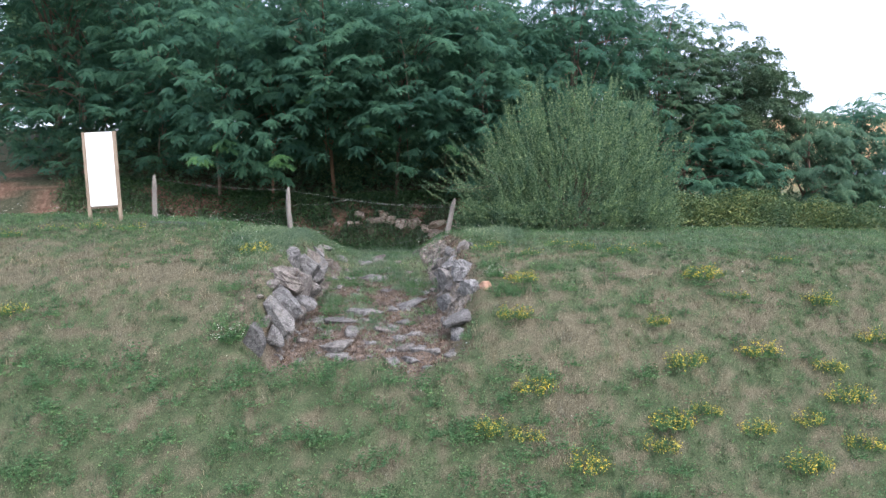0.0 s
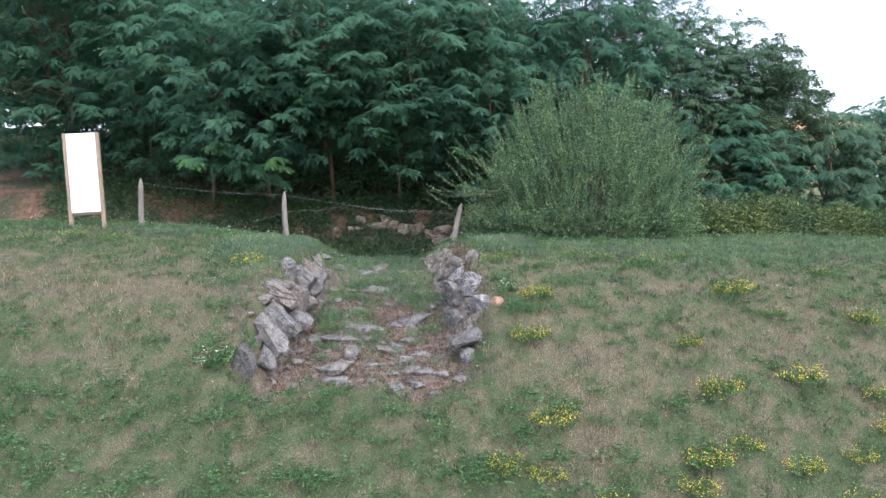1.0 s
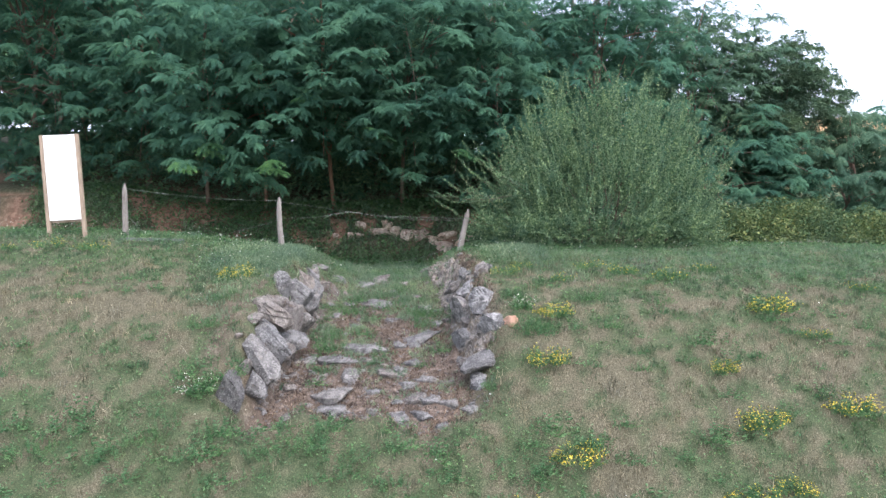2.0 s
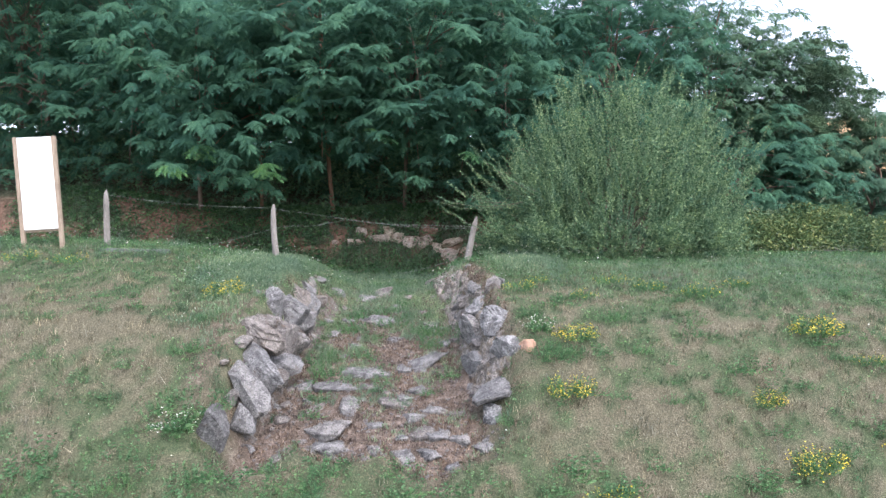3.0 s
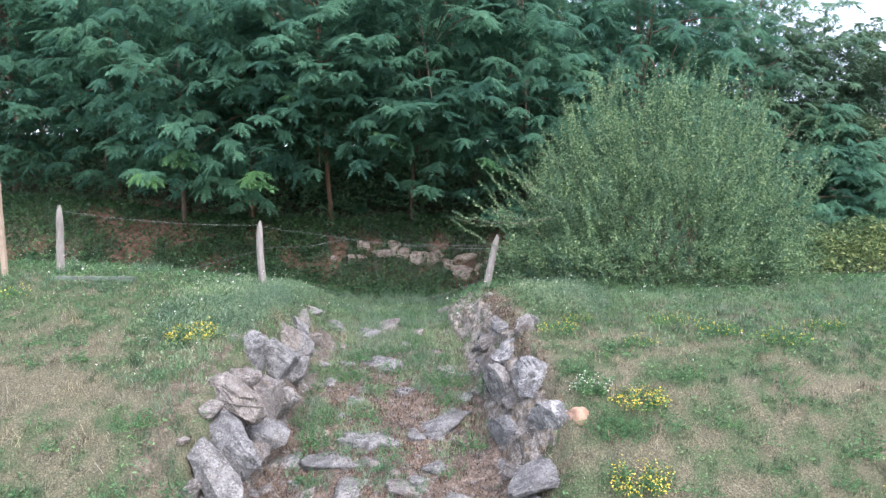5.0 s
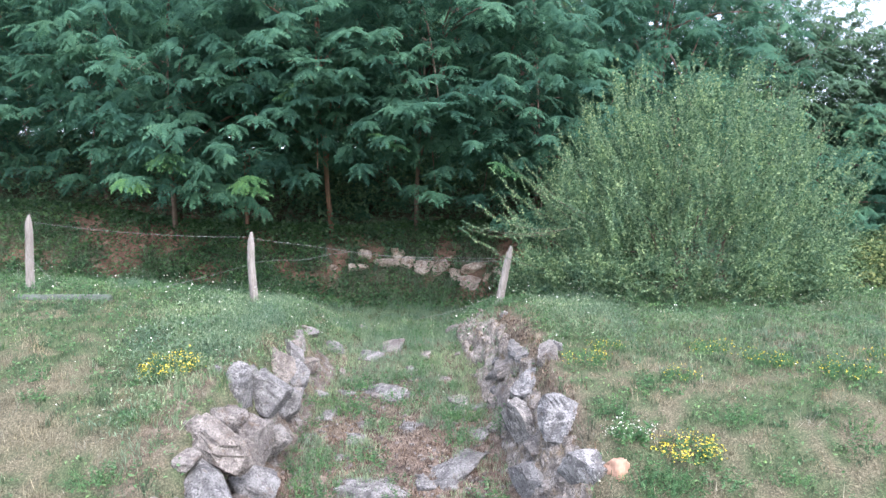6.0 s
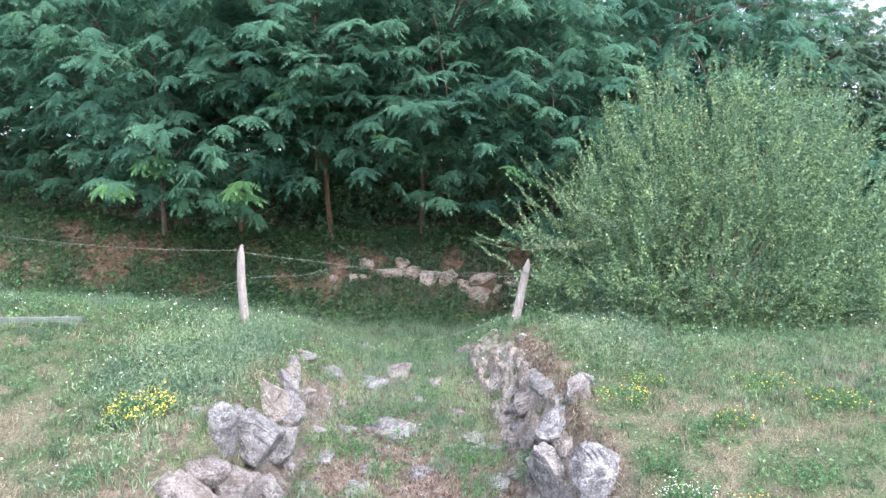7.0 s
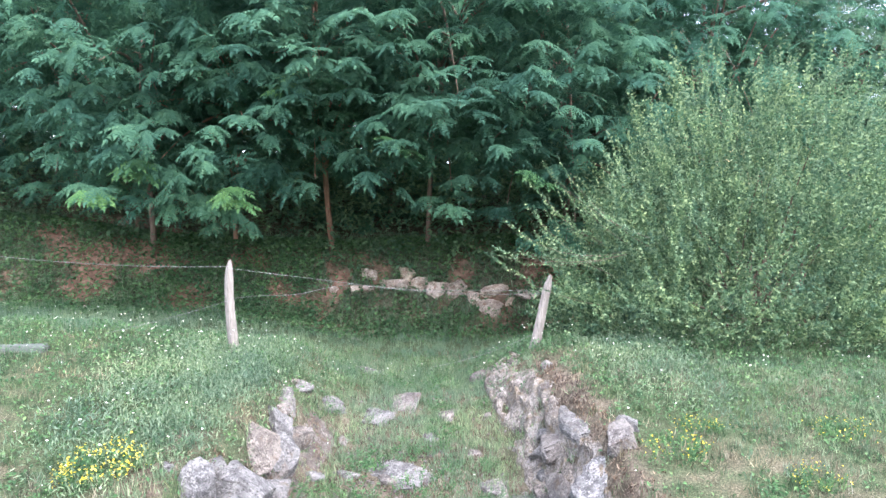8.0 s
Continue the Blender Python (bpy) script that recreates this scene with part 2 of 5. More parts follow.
def turns(yaw, pitch, roll):
    """Rotation matrices whose x axis points along yaw and pitch (radians)."""
    cy, sy, cp, sp, cr, sr = np.cos(yaw), np.sin(yaw), np.cos(pitch), np.sin(pitch), np.cos(roll), np.sin(roll)
    fx = np.stack([cp * cy, cp * sy, sp], -1)
    side = np.stack([-sy, cy, 0 * sy], -1)
    up = np.cross(fx, side)
    s2 = side * cr[:, None] + up * sr[:, None]
    u2 = -side * sr[:, None] + up * cr[:, None]
    return np.stack([fx, s2, u2], -1)


def scatter(tv, tf, places, rot, size):
    """Many copies of a small template joined into one set of arrays."""
    n, m = len(places), len(tv)
    size = np.asarray(size, float)
    size = size[:, None, None] if size.ndim == 1 else size[:, None, :]
    v = np.einsum("nij,nmj->nmi", rot, tv[None] * size) + places[:, None, :]
    f = tf[None] + (np.arange(n) * m)[:, None, None]
    return v.reshape(-1, 3), f.reshape(-1, tf.shape[1])


# ---------------------------------------------------------------- ground form
PROF_Y = [-40, 0, 5, 8.0, 9.0, 9.95, 11.26, 11.75, 12.7, 13.76, 14.84, 16, 18, 19, 22, 60]
PROF_Z = [-5.6, -5.3, -4.9, -4.2, -3.65, -2.99, -1.90, -1.53, -0.80, -0.36, -0.14, 0.03, 0.09, 0.06, 0.0, -1.0]


def bank_height(x, y):
    """The grassy slope and terrace, before the passage is cut into it."""
    s = np.interp(x, [-30, -12, -9, -7.3, -4.2, -2, 0, 4, 8, 14, 40], [1.4, 1.2, 1.0, 0.92, 0.62, 0.35, 0.1, -0.1, -0.3, -0.5, -0.9])
    z = sum(np.interp(y + s + o, PROF_Y, PROF_Z) for o in (-0.3, 0.0, 0.3)) / 3
    tilt = np.interp(x, [-14, -8.4, -7.3, -5.8, -4.2, 0, 3, 8, 14, 30], [0.75, 0.6, 0.52, 0.33, 0.08, -0.03, 0.0, -0.1, -0.3, -1.5])
    return z + tilt * step(12.0, 16.0, y)


def floor_height(y):
    return np.interp(y, [8, 10.5, 12.0, 14.0, 15.4, 17.3, 20, 22, 60], [-3.9, -2.5, -1.86, -1.3, -1.0, -0.52, -0.52, -0.5, -0.5])


def in_passage(x, y):
    xl = np.interp(y, [10.8, 14, 17, 19], [-3.62, -3.45, -3.26, -3.35])
    xr = np.interp(y, [10.8, 12.3, 13.4, 14.1, 15.2, 16.5, 18.5], [0.30, 0.28, 0.06, -0.02, -0.08, -0.40, -0.65])
    wide = np.interp(y, [10.8, 12.3, 13.4, 14.1, 15.2, 16.5, 18.5], [0.45, 0.34, 0.40, 0.36, 0.36, 0.42, 0.60])
    soft = np.interp(y, [14.8, 17.5], [0.0, 0.65])
    return step(xl + 0.02 - soft, xl + 0.54 + 0.4 * soft, x) * (1 - step(xr - wide, xr + wide, x)) * step(10.5, 11.5, y + 1.1 * (fbm(x * 1.7, y * 1.7, 43) - 0.5))


def height(x, y):
    x, y = np.asarray(x, float), np.asarray(y, float)
    b = bank_height(x, y)
    k = in_passage(x, y)
    z = b * (1 - k) + np.minimum(floor_height(y), b) * k
    ditch = np.interp(x, [-16, -8, -5, -3, 0, 3, 6], [0.35, 0.15, -0.15, -0.5, -0.5, -0.3, -0.1])
    fy = np.interp(x, [-16, -7.3, -4.2, -0.15, 3], [16.2, 17.0, 18.0, 18.9, 20.5])
    k = step(fy, fy + 2.2, y) * (1 - step(3, 7, x))
    z = z * (1 - k) + np.minimum(z, ditch) * k
    top = np.interp(x, [-20, -12, -8, -4, 0, 3, 8, 14], [2.5, 2.2, 1.6, 1.32, 1.4, 1.0, 0.2, -0.6])
    up = np.clip(y - 24, 0, 7) * np.interp(x, [-5, 2, 7], [0.42, 0.36, 0.05])
    k = step(22.3, 24.0, y)
    z = z * (1 - k) + np.maximum(z, top + up) * k
    # valley and far hillside beyond the trees
    far = step(30, 60, y) * step(5, 25, x)
    hill = np.interp(y, [30, 70, 150, 400, 900, 3000], [-3, -7, 5, 64, 70, 60])
    z = z * (1 - far) + hill * far
    return z + 0.05 * (fbm(x * 1.3, y * 1.3, 3) - 0.5) + 0.10 * (fbm(x * 0.35, y * 0.35, 5, 2) - 0.5)


def worn(x, y):
    """The short trodden strip and a few other bare spots on the slope."""
    spots = [(1.72, 10.15, 0.24, 0.50), (1.72, 10.15, 0.24, 0.45), (2.2, 11.6, 0.4, 0.25), (3.6, 13.05, 0.6, 0.16), (-5.6, 12.6, 0.6, 0.25), (-2.3, 10.0, 0.22, 0.12), (1.4, 12.2, 0.25, 0.2)]
    k = sum(np.exp(-(((x - a - 0.35 * (y - b)) / c) ** 2 + ((y - b) / d) ** 2)) for a, b, c, d in spots)
    return np.clip(1.5 * k * (0.45 + 1.1 * fbm(x * 3, y * 3, 37)), 0, 1)


def greenness(x, y):
    """How much of the turf is green rather than parched, 0 to 1: broad swathes broken into hand-wide tufts."""
    g = 0.54 + 0.10 * step(0.5, 2, x) + 0.8 * (fbm(x * 0.7, y * 0.9, 11) - 0.5) + 0.9 * (fbm(x * 2.1, y * 2.6, 13, 3) - 0.5)
    g = g + 2.7 * (fbm(x * 6.0, y * 7.0, 14, 2) - 0.5)
    g = g + (0.30 + 0.16 * step(-4.5, -5.5, x)) * step(13.0, 15.0, y) + (0.16 + 0.20 * step(1, -1, x)) * step(11.4, 10.0, y)
    g = g + 0.12 * step(1.5, 3.5, x) * step(13.8, 15.2, y)
    tan_band = np.exp(-((y - 12.3 + 0.12 * x) / 1.0) ** 2)
    g = g - 0.30 * tan_band * step(0.2, 1.0, x) - 0.30 * tan_band * step(-3.4, -4.2, x)
    g = g - 1.4 * worn(x, y)
    g = g + 0.4 * step(0.9, 0.3, np.abs(x + 4.3)) * step(13.2, 14.4, y)
    return np.clip(0.5 + 1.1 * (g - 0.5), 0, 1)


def graded(a, b, fine, far):
    """Grid lines: evenly fine from a to b, then ever wider out to -far and far."""
    inner = np.arange(a, b + 1e-6, fine)
    grow = np.cumsum(fine * 1.22 ** np.arange(1, 70))
    lo, hi = a - grow, b + grow
    return np.concatenate([lo[lo > -far][::-1], inner, hi[hi < far]])


gx, far_y = graded(-12.0, 11.0, 0.15, 3200), graded(8.4, 24.6, 0.11, 3200)
near_y = graded(-8.0, 8.2, 0.22, 3200)
gy = np.concatenate([near_y[near_y < 8.3], far_y[far_y > 8.35]])
GX, GY = np.meshgrid(gx, gy)
GZ = height(GX, GY)
ni, nj = GX.shape
ii, jj = np.meshgrid(np.arange(ni - 1), np.arange(nj - 1), indexing="ij")
base_i = ii * nj + jj
gf = np.stack([base_i, base_i + 1, base_i + nj + 1, base_i + nj], -1).reshape(-1, 4)
ground = part_np("ground", np.stack([GX, GY, GZ], -1).reshape(-1, 3), gf, M_GROUND, smooth=True)
tagged(ground, "grassy hillside with parched turf, red earth bank and far field", "ground", kind="structure")
cover = ground.data.attributes.new("cover", "FLOAT_COLOR", "POINT")
passage = in_passage(GX, GY) * step(19.5, 16.5, GY + 1.5 * (fbm(GX, GY, 21) - 0.5))
bare = passage * (1 - 0.85 * step(13.0, 12.2, GY) * step(-0.15, 0.2, GX)) * np.clip(0.95 - 1.5 * step(14.0, 17.5, GY) * fbm(GX * 1.6, GY * 1.6, 23), 0, 1)
ridge = np.interp(GY, [11, 13, 16, 18], [0.42, 0.26, 0.0, -0.35])
lip = np.exp(-((GX + 3.74 - 0.03 * (GY - 13)) / 0.20) ** 4) * step(11.2, 11.8, GY) * step(15.6, 14.6, GY) * step(0.36, 0.50, fbm(GX * 2.2, GY * 2.2, 57))
edge = np.maximum(lip, 0) + np.exp(-((GX - ridge) / 0.30) ** 4) * step(12.5, 13.2, GY) * step(18, 17, GY)


def bare_earth(x, y):
    """Where the bank is bare, in slanting, ragged patches."""
    return fbm(1.5 * x + 1.1 * y + 0.9 * fbm(x * 2.3, y * 2.3, 33), 2.2 * y - 0.7 * x, 31) + 0.03


red = step(22.1, 22.8, GY) * step(25.5, 24.3, GY) * step(0.50, 0.62, bare_earth(GX, GY)) * step(4, 1, GX)
stubble = step(150, 210, GY) * step(60, 90, GX)
rgba = np.stack([np.maximum(greenness(GX, GY), step(20, 21.5, GY)), np.clip(np.maximum(np.maximum(bare, 0.75 * edge), 0.40 * step(22.2, 22.8, GY) * step(40, 32, GY)), 0, 1), red, stubble], -1)
cover.data.foreach_set("color", rgba.astype(np.float32).ravel())

# ---------------------------------------------------------------- stones
def ico(level):
    bm = bmesh.new()
    bmesh.ops.create_icosphere(bm, subdivisions=level, radius=1.0)
    v = np.array([p.co[:] for p in bm.verts])
    f = np.array([[q.index for q in t.verts] for t in bm.faces])
    bm.free()
    return v, f


ICO4, ICO3 = ico(4), ico(3)


def rock_form(size, seed, cuts=9, shape=ICO4, rugged=0.07, tilt=(0, 0, 0), square=0.62):
    """A worn, angular boulder: a blocky ball split by random planes and roughened at two scales."""
    r = np.random.default_rng(seed)
    v = np.sign(shape[0]) * np.abs(shape[0]) ** square
    for _ in range(cuts):
        n = r.normal(size=3)
        n /= np.linalg.norm(n)
        d = r.uniform(0.56, 0.92)
        over = np.maximum(v @ n - d, 0)
        v = v - 0.99 * over[:, None] * n
    v -= (v.max(0) + v.min(0)) / 2
    v /= np.abs(v).max(0)
    off = Vector(r.uniform(-50, 50, 3))
    big = np.array([noise.noise(Vector(p) * 1.7 + off) for p in v])
    fine = np.array([noise.fractal(Vector(p) * 4.5 + off, 0.9, 2.1, 4) for p in v])
    v = v * (1 + rugged * (1.3 * big + 0.9 * fine))[:, None]
    ax = r.normal(size=3) * (1, 1, 0.5)
    ax /= np.linalg.norm(ax)
    lay = (v @ ax) * r.uniform(2.0, 3.4) + 0.5 * big
    v = v * (1 - 0.9 * rugged * (lay - np.floor(lay)) ** 2)[:, None]
    v = v * (np.asarray(size) / 2)
    m = np.array(Euler([radians(a) for a in tilt]).to_matrix())
    return v @ m.T


def rock(name, at, size, seed, mat, parent=None, origin=None, tilt=(0, 0, 0), cuts=9, shape=ICO4, rugged=0.07, square=0.62):
    v = rock_form(size, seed, cuts, shape, rugged, tilt, square)
    if parent is not None:
        return part_np(name, v + np.asarray(at), shape[1], mat, parent, origin, False)
    return part_np(name, v + np.asarray(at), shape[1], mat, None, at, True)


# middle, size along x, y and z before turning, turn about x, y and z, kind of stone
LEFT_STONES = [
    ((-3.44, 11.40, -1.70), (0.36, 0.42, 0.72), (18, 26, 0), 0), ((-3.20, 11.78, -1.66), (0.32, 0.36, 0.30), (20, 20, 15), 0),
    ((-3.20, 12.00, -1.30), (0.74, 0.36, 0.28), (10, 54, -14), 0), ((-3.44, 11.98, -1.46), (0.30, 0.34, 0.34), (25, 10, 10), 1),
    ((-3.20, 12.52, -1.10), (0.84, 0.42, 0.40), (12, 43, -20), 0), ((-3.34, 12.95, -0.74), (0.82, 0.46, 0.40), (10, 25, -14), 1),
    ((-3.14, 13.50, -0.92), (0.42, 0.46, 0.52), (8, 20, 12), 2), ((-3.42, 13.96, -0.44), (0.34, 0.40, 0.64), (-4, 14, -14), 0),
    ((-3.20, 14.26, -0.56), (0.56, 0.46, 0.38), (4, 40, 12), 0), ((-2.98, 13.98, -1.06), (0.32, 0.46, 0.40), (12, 18, -8), 0),
    ((-3.06, 14.70, -0.84), (0.30, 0.48, 0.52), (6, 22, 10), 0), ((-3.02, 13.20, -1.22), (0.44, 0.40, 0.26), (16, 34, 14), 0),
    ((-3.12, 15.38, -0.66), (0.32, 0.42, 0.50), (2, 14, -16), 0), ((-3.30, 15.00, -0.42), (0.50, 0.50, 0.34), (8, 32, 12), 2),
    ((-3.26, 15.72, -0.38), (0.34, 0.46, 0.38), (4, 16, 20), 0), ((-3.10, 15.86, -0.62), (0.30, 0.40, 0.30), (0, 12, -10), 1),
    ((-3.34, 16.30, -0.30), (0.34, 0.46, 0.30), (4, 14, 8), 0), ((-3.04, 12.86, -1.34), (0.30, 0.36, 0.24), (10, 26, 30), 1),
    ((-3.36, 16.95, -0.26), (0.36, 0.40, 0.22), (0, 10, 24), 0), ((-3.40, 13.45, -0.66), (0.40, 0.42, 0.36), (14, 28, 6), 1),
]
RIGHT_STONES = [
    ((0.26, 13.42, -0.66), (0.56, 0.48, 0.50), (12, 16, 12), 3), ((-0.12, 14.06, -0.80), (0.38, 0.66, 0.66), (8, -20, 8), 3),
    ((-0.14, 13.34, -1.20), (0.40, 0.46, 0.44), (14, -10, -10), 0), ((0.10, 14.52, -0.48), (0.62, 0.60, 0.42), (10, -22, 16), 3),
    ((0.02, 15.50, -0.24), (0.44, 0.66, 0.34), (4, -20, 6), 0), ((0.10, 13.86, -0.66), (0.34, 0.40, 0.42), (6, -12, 30), 1),
    ((0.16, 12.26, -1.32), (0.76, 0.40, 0.18), (16, -14, 12), 0), ((0.06, 12.08, -1.66), (0.34, 0.40, 0.32), (18, -14, -20), 3),
    ((0.06, 11.62, -1.96), (0.50, 0.40, 0.20), (14, -8, 8), 0), ((-0.06, 12.72, -1.44), (0.44, 0.34, 0.20), (14, -10, 24), 1),
    ((-0.10, 16.30, -0.20), (0.40, 0.70, 0.30), (2, -16, -4), 0), ((-0.30, 14.90, -0.70), (0.30, 0.56, 0.40), (6, -22, 4), 1),
    ((-0.26, 15.55, -0.50), (0.40, 0.60, 0.36), (4, -24, -8), 1), ((-0.40, 16.40, -0.42), (0.44, 0.64, 0.34), (0, -24, 6), 1),
    ((0.24, 15.00, -0.34), (0.40, 0.50, 0.24), (8, -14, 22), 0), ((0.06, 13.06, -1.16), (0.40, 0.40, 0.34), (16, -12, 8), 1),
    ((-0.62, 17.30, -0.46), (0.52, 0.60, 0.30), (0, -18, 14), 1), ((-0.86, 18.30, -0.50), (0.50, 0.40, 0.18), (0, -8, 30), 0),
]


def stone_wall(stones, seed, label):
    x0, y0 = stones[0][0][:2]
    o = (x0, y0, float(floor_height(y0)))
    wall = tagged(empty("stone_wall", o), label, "dry stone wall", "passage walls")
    mats = (M_STONE_G, M_STONE_B, M_STONE_B, M_STONE_D)
    for i, (at, size, tilt, k) in enumerate(stones):
        rock("stone", np.array(at) + (0.05 if at[0] < -1 else 0.10, -0.09 if at[0] < -1 else 0.0, 0.04 if at[0] < -1 else -0.11), np.array(size) * (1.15 if at[0] < -1 else 0.95 if k == 1 else 1.26), seed * 100 + i, mats[k], wall, o, tilt, 16, ICO4, 0.07, 0.45)
    r = np.random.default_rng(seed)
    lean = -1 if x0 < -1 else 1
    for i in range(16):
        at, size, tilt, _ = stones[r.integers(len(stones))]
        k = 0.09 + 0.20 * r.random() ** 1.6
        x, y = at[0] + r.normal(0, 0.20), max(11.7, at[1] + r.normal(0, 0.32))
        rock("stone", (x, y, float(height(x, y)) + 0.01), (k, k * r.uniform(1, 1.5), k * r.uniform(0.5, 0.8)), seed * 1000 + i,
             mats[i % 3], wall, o, (r.uniform(0, 30), -lean * r.uniform(0, 30), r.uniform(-40, 40)), 7, ICO3, 0.11)
    return wall


def rubble_face(wall, line, across, ys, seed, mat, proud):
    """The packed stones and earth of a wall's face: a low mosaic of tilted slabs with sunken joints."""
    r = np.random.default_rng(seed)
    o = np.array(wall.location)
    ny, nx = int((ys[1] - ys[0]) / 0.035), 40
    Y, T = np.meshgrid(np.linspace(*ys, ny), np.linspace(0, 1, nx), indexing="ij")
    lo = np.interp(Y, ys, across[0])
    X = np.interp(Y, *line) + lo + (across[1] - lo) * T + 0.05 * (fbm(Y * 2, T * 2, seed) - 0.5)
    Z = height(X, Y)
    u, w = Y, 0.9 * X + 0.7 * Z
    k = int(34 * (ys[1] - ys[0]))
    su, sw = r.uniform(*ys, k), r.uniform(w.min(), w.max(), k)
    wob = 0.10 * (fbm(u * 6, w * 6, seed + 3) - 0.5)
    d = np.hypot(0.75 * (u[..., None] - su) + wob[..., None], w[..., None] - sw - wob[..., None])
    c = d.argmin(-1)
    near = np.sort(d, -1)
    joint = 0.1 + 0.9 * step(0.0, 0.05, near[..., 1] - near[..., 0])
    lift = r.uniform(0.0, 1.0, k) ** 1.5
    tu, tw = r.normal(0, 0.25, k), r.normal(0, 0.30, k)
    up = 0.08 * lift[c] + tu[c] * (u - su[c]) + tw[c] * (w - sw[c])
    n0, n1 = 0.30 * fbm(Y * 3, T, seed + 8), 0.30 * fbm(Y * 3, T + 9, seed + 9)
    fade = step(n0, n0 + 0.14, T) * step(1 - n1, 0.86 - n1, T) * step(ys[0], ys[0] + 0.5, Y) * step(ys[1], ys[1] - 0.5, Y)
    out = fade * (0.04 + joint * np.clip(up, -0.05, 0.13)) - 0.06 * (1 - fade) + 0.08 * (fbm(u * 13, w * 13, seed + 5) - 0.5)
    P = np.stack([X + 0.7 * proud * out, Y - 0.2 * out, Z + 0.55 * out], -1).reshape(-1, 3)
    i, j = np.meshgrid(np.arange(ny - 1), np.arange(nx - 1), indexing="ij")
    b = (i * nx + j).ravel()
    return part_np("packed_rubble", P, np.stack([b, b + nx, b + nx + 1, b + 1], -1) if proud < 0 else np.stack([b, b + 1, b + nx + 1, b + nx], -1), mat, wall, o, False)


left_wall = stone_wall(LEFT_STONES, 3, "leaning row of pale grey lichened stones lining a sunken passage")
right_wall = stone_wall(RIGHT_STONES, 5, "ruined row of grey lichened stones and brown earth beside passage")

M_RUBBLE = stone_mat("earthy_rubble", (0.050, 0.044, 0.039), (0.105, 0.092, 0.080), (0.20, 0.185, 0.165), (0.105, 0.078, 0.055), 0.75)
M_RUBBLE_B = stone_mat("mossy_rubble", (0.082, 0.073, 0.063), (0.158, 0.142, 0.122), (0.30, 0.28, 0.25), (0.150, 0.118, 0.075), 0.62)
rubble_face(left_wall, ([11, 14, 16, 18], [-3.62, -3.45, -3.26, -3.3]), ((0.20, 0.16), 0.66), (11.3, 16.8), 31, M_RUBBLE, 0.3)
rubble_face(right_wall, ([11, 12.3, 13.4, 14.1, 15.2, 16.5, 18.5], [0.30, 0.28, 0.06, -0.02, -0.08, -0.40, -0.65]), ((-0.42, -0.50), 0.36), (12.2, 18.6), 32, M_RUBBLE_B, -0.4)

# the boulder with a fresh break
o = (0.55, 12.80, -1.10)
broken = tagged(empty("broken_boulder", o), "grey boulder with a fresh orange-pink broken face", "boulder")
v = rock_form((0.66, 0.56, 0.50), 77, 11, ICO4, 0.08, (10, 0, 15))
part_np("body", v + np.array([0.46, 12.80, -0.98]), ICO4[1], M_STONE_D, broken, o, True)
v = rock_form((0.24, 0.26, 0.32), 85, 6, ICO4, 0.10, (-14, 0, 20), 0.5)
part_np("broken_face", v + np.array([0.66, 12.56, -0.94]), ICO4[1], M_BREAK, broken, o, True, "fresh orange-pink break")

# stones lying in the passage floor: x, y, width, depth of what shows
FLOOR_STONES = [
    (-0.93, 13.92, 0.78, 0.55), (-1.80, 12.55, 0.50, 0.55), (-1.26, 12.65, 0.44, 0.38), (-2.17, 13.16, 0.72, 0.42),
    (-1.74, 13.58, 0.82, 0.40), (-1.95, 15.70, 0.80, 0.45), (-2.05, 17.20, 0.60, 0.45), (-2.78, 13.10, 0.42, 0.36),
    (-0.78, 15.45, 0.32, 0.34), (-1.40, 14.80, 0.42, 0.32), (-2.06, 14.88, 0.20, 0.20), (-2.21, 14.56, 0.44, 0.34),
    (-2.61, 15.10, 0.26, 0.28), (-1.03, 12.32, 0.42, 0.30), (-0.89, 11.90, 0.40, 0.30), (-1.15, 11.40, 0.40, 0.36),
    (-0.69, 11.56, 0.34, 0.30), (-0.36, 11.84, 0.34, 0.30), (-2.38, 12.50, 0.30, 0.26), (-3.00, 12.55, 0.24, 0.24),
]
FLOOR_STONES_2 = [
    (-0.95, 13.02, 0.32, 0.28), (-0.74, 12.48, 0.42, 0.22), (-3.43, 21.80, 0.38, 0.30), (-2.60, 18.90, 0.60, 0.34),
    (-2.30, 16.95, 0.46, 0.40), (-2.92, 16.95, 0.40, 0.36), (-1.36, 16.95, 0.30, 0.30), (-0.62, 14.60, 0.30, 0.30),
    (-2.15, 12.02, 0.62, 0.46), (-2.02, 11.70, 0.50, 0.34), (-2.50, 11.58, 0.48, 0.26), (-1.52, 12.10, 0.26, 0.22),
    (-1.60, 16.40, 0.26, 0.22), (-2.45, 15.75, 0.28, 0.20), (-1.05, 16.10, 0.24, 0.22), (-2.75, 14.60, 0.24, 0.22),
]
for i, (x, y, w, d) in enumerate(FLOOR_STONES + FLOOR_STONES_2):
    r = np.random.default_rng(900 + i)
    hgt = 0.24 * min(w, d) + 0.09
    s = rock("rock", (x, y, float(height(x, y)) - 0.30 * hgt), (w * 1.18, d * 1.18, hgt), 500 + i, (M_STONE_G, M_STONE_G, M_STONE_B, M_STONE_G)[i % 4],
             tilt=(r.uniform(-4, 20), r.uniform(-14, 14), r.uniform(-40, 40)), cuts=6, shape=ICO4, rugged=0.12)
    tagged(s, "grey lichened rock half sunk in the passage floor" if w > 0.38 else "small grey stone bedded among dry moss and litter", "rock", "stones of the passage floor")

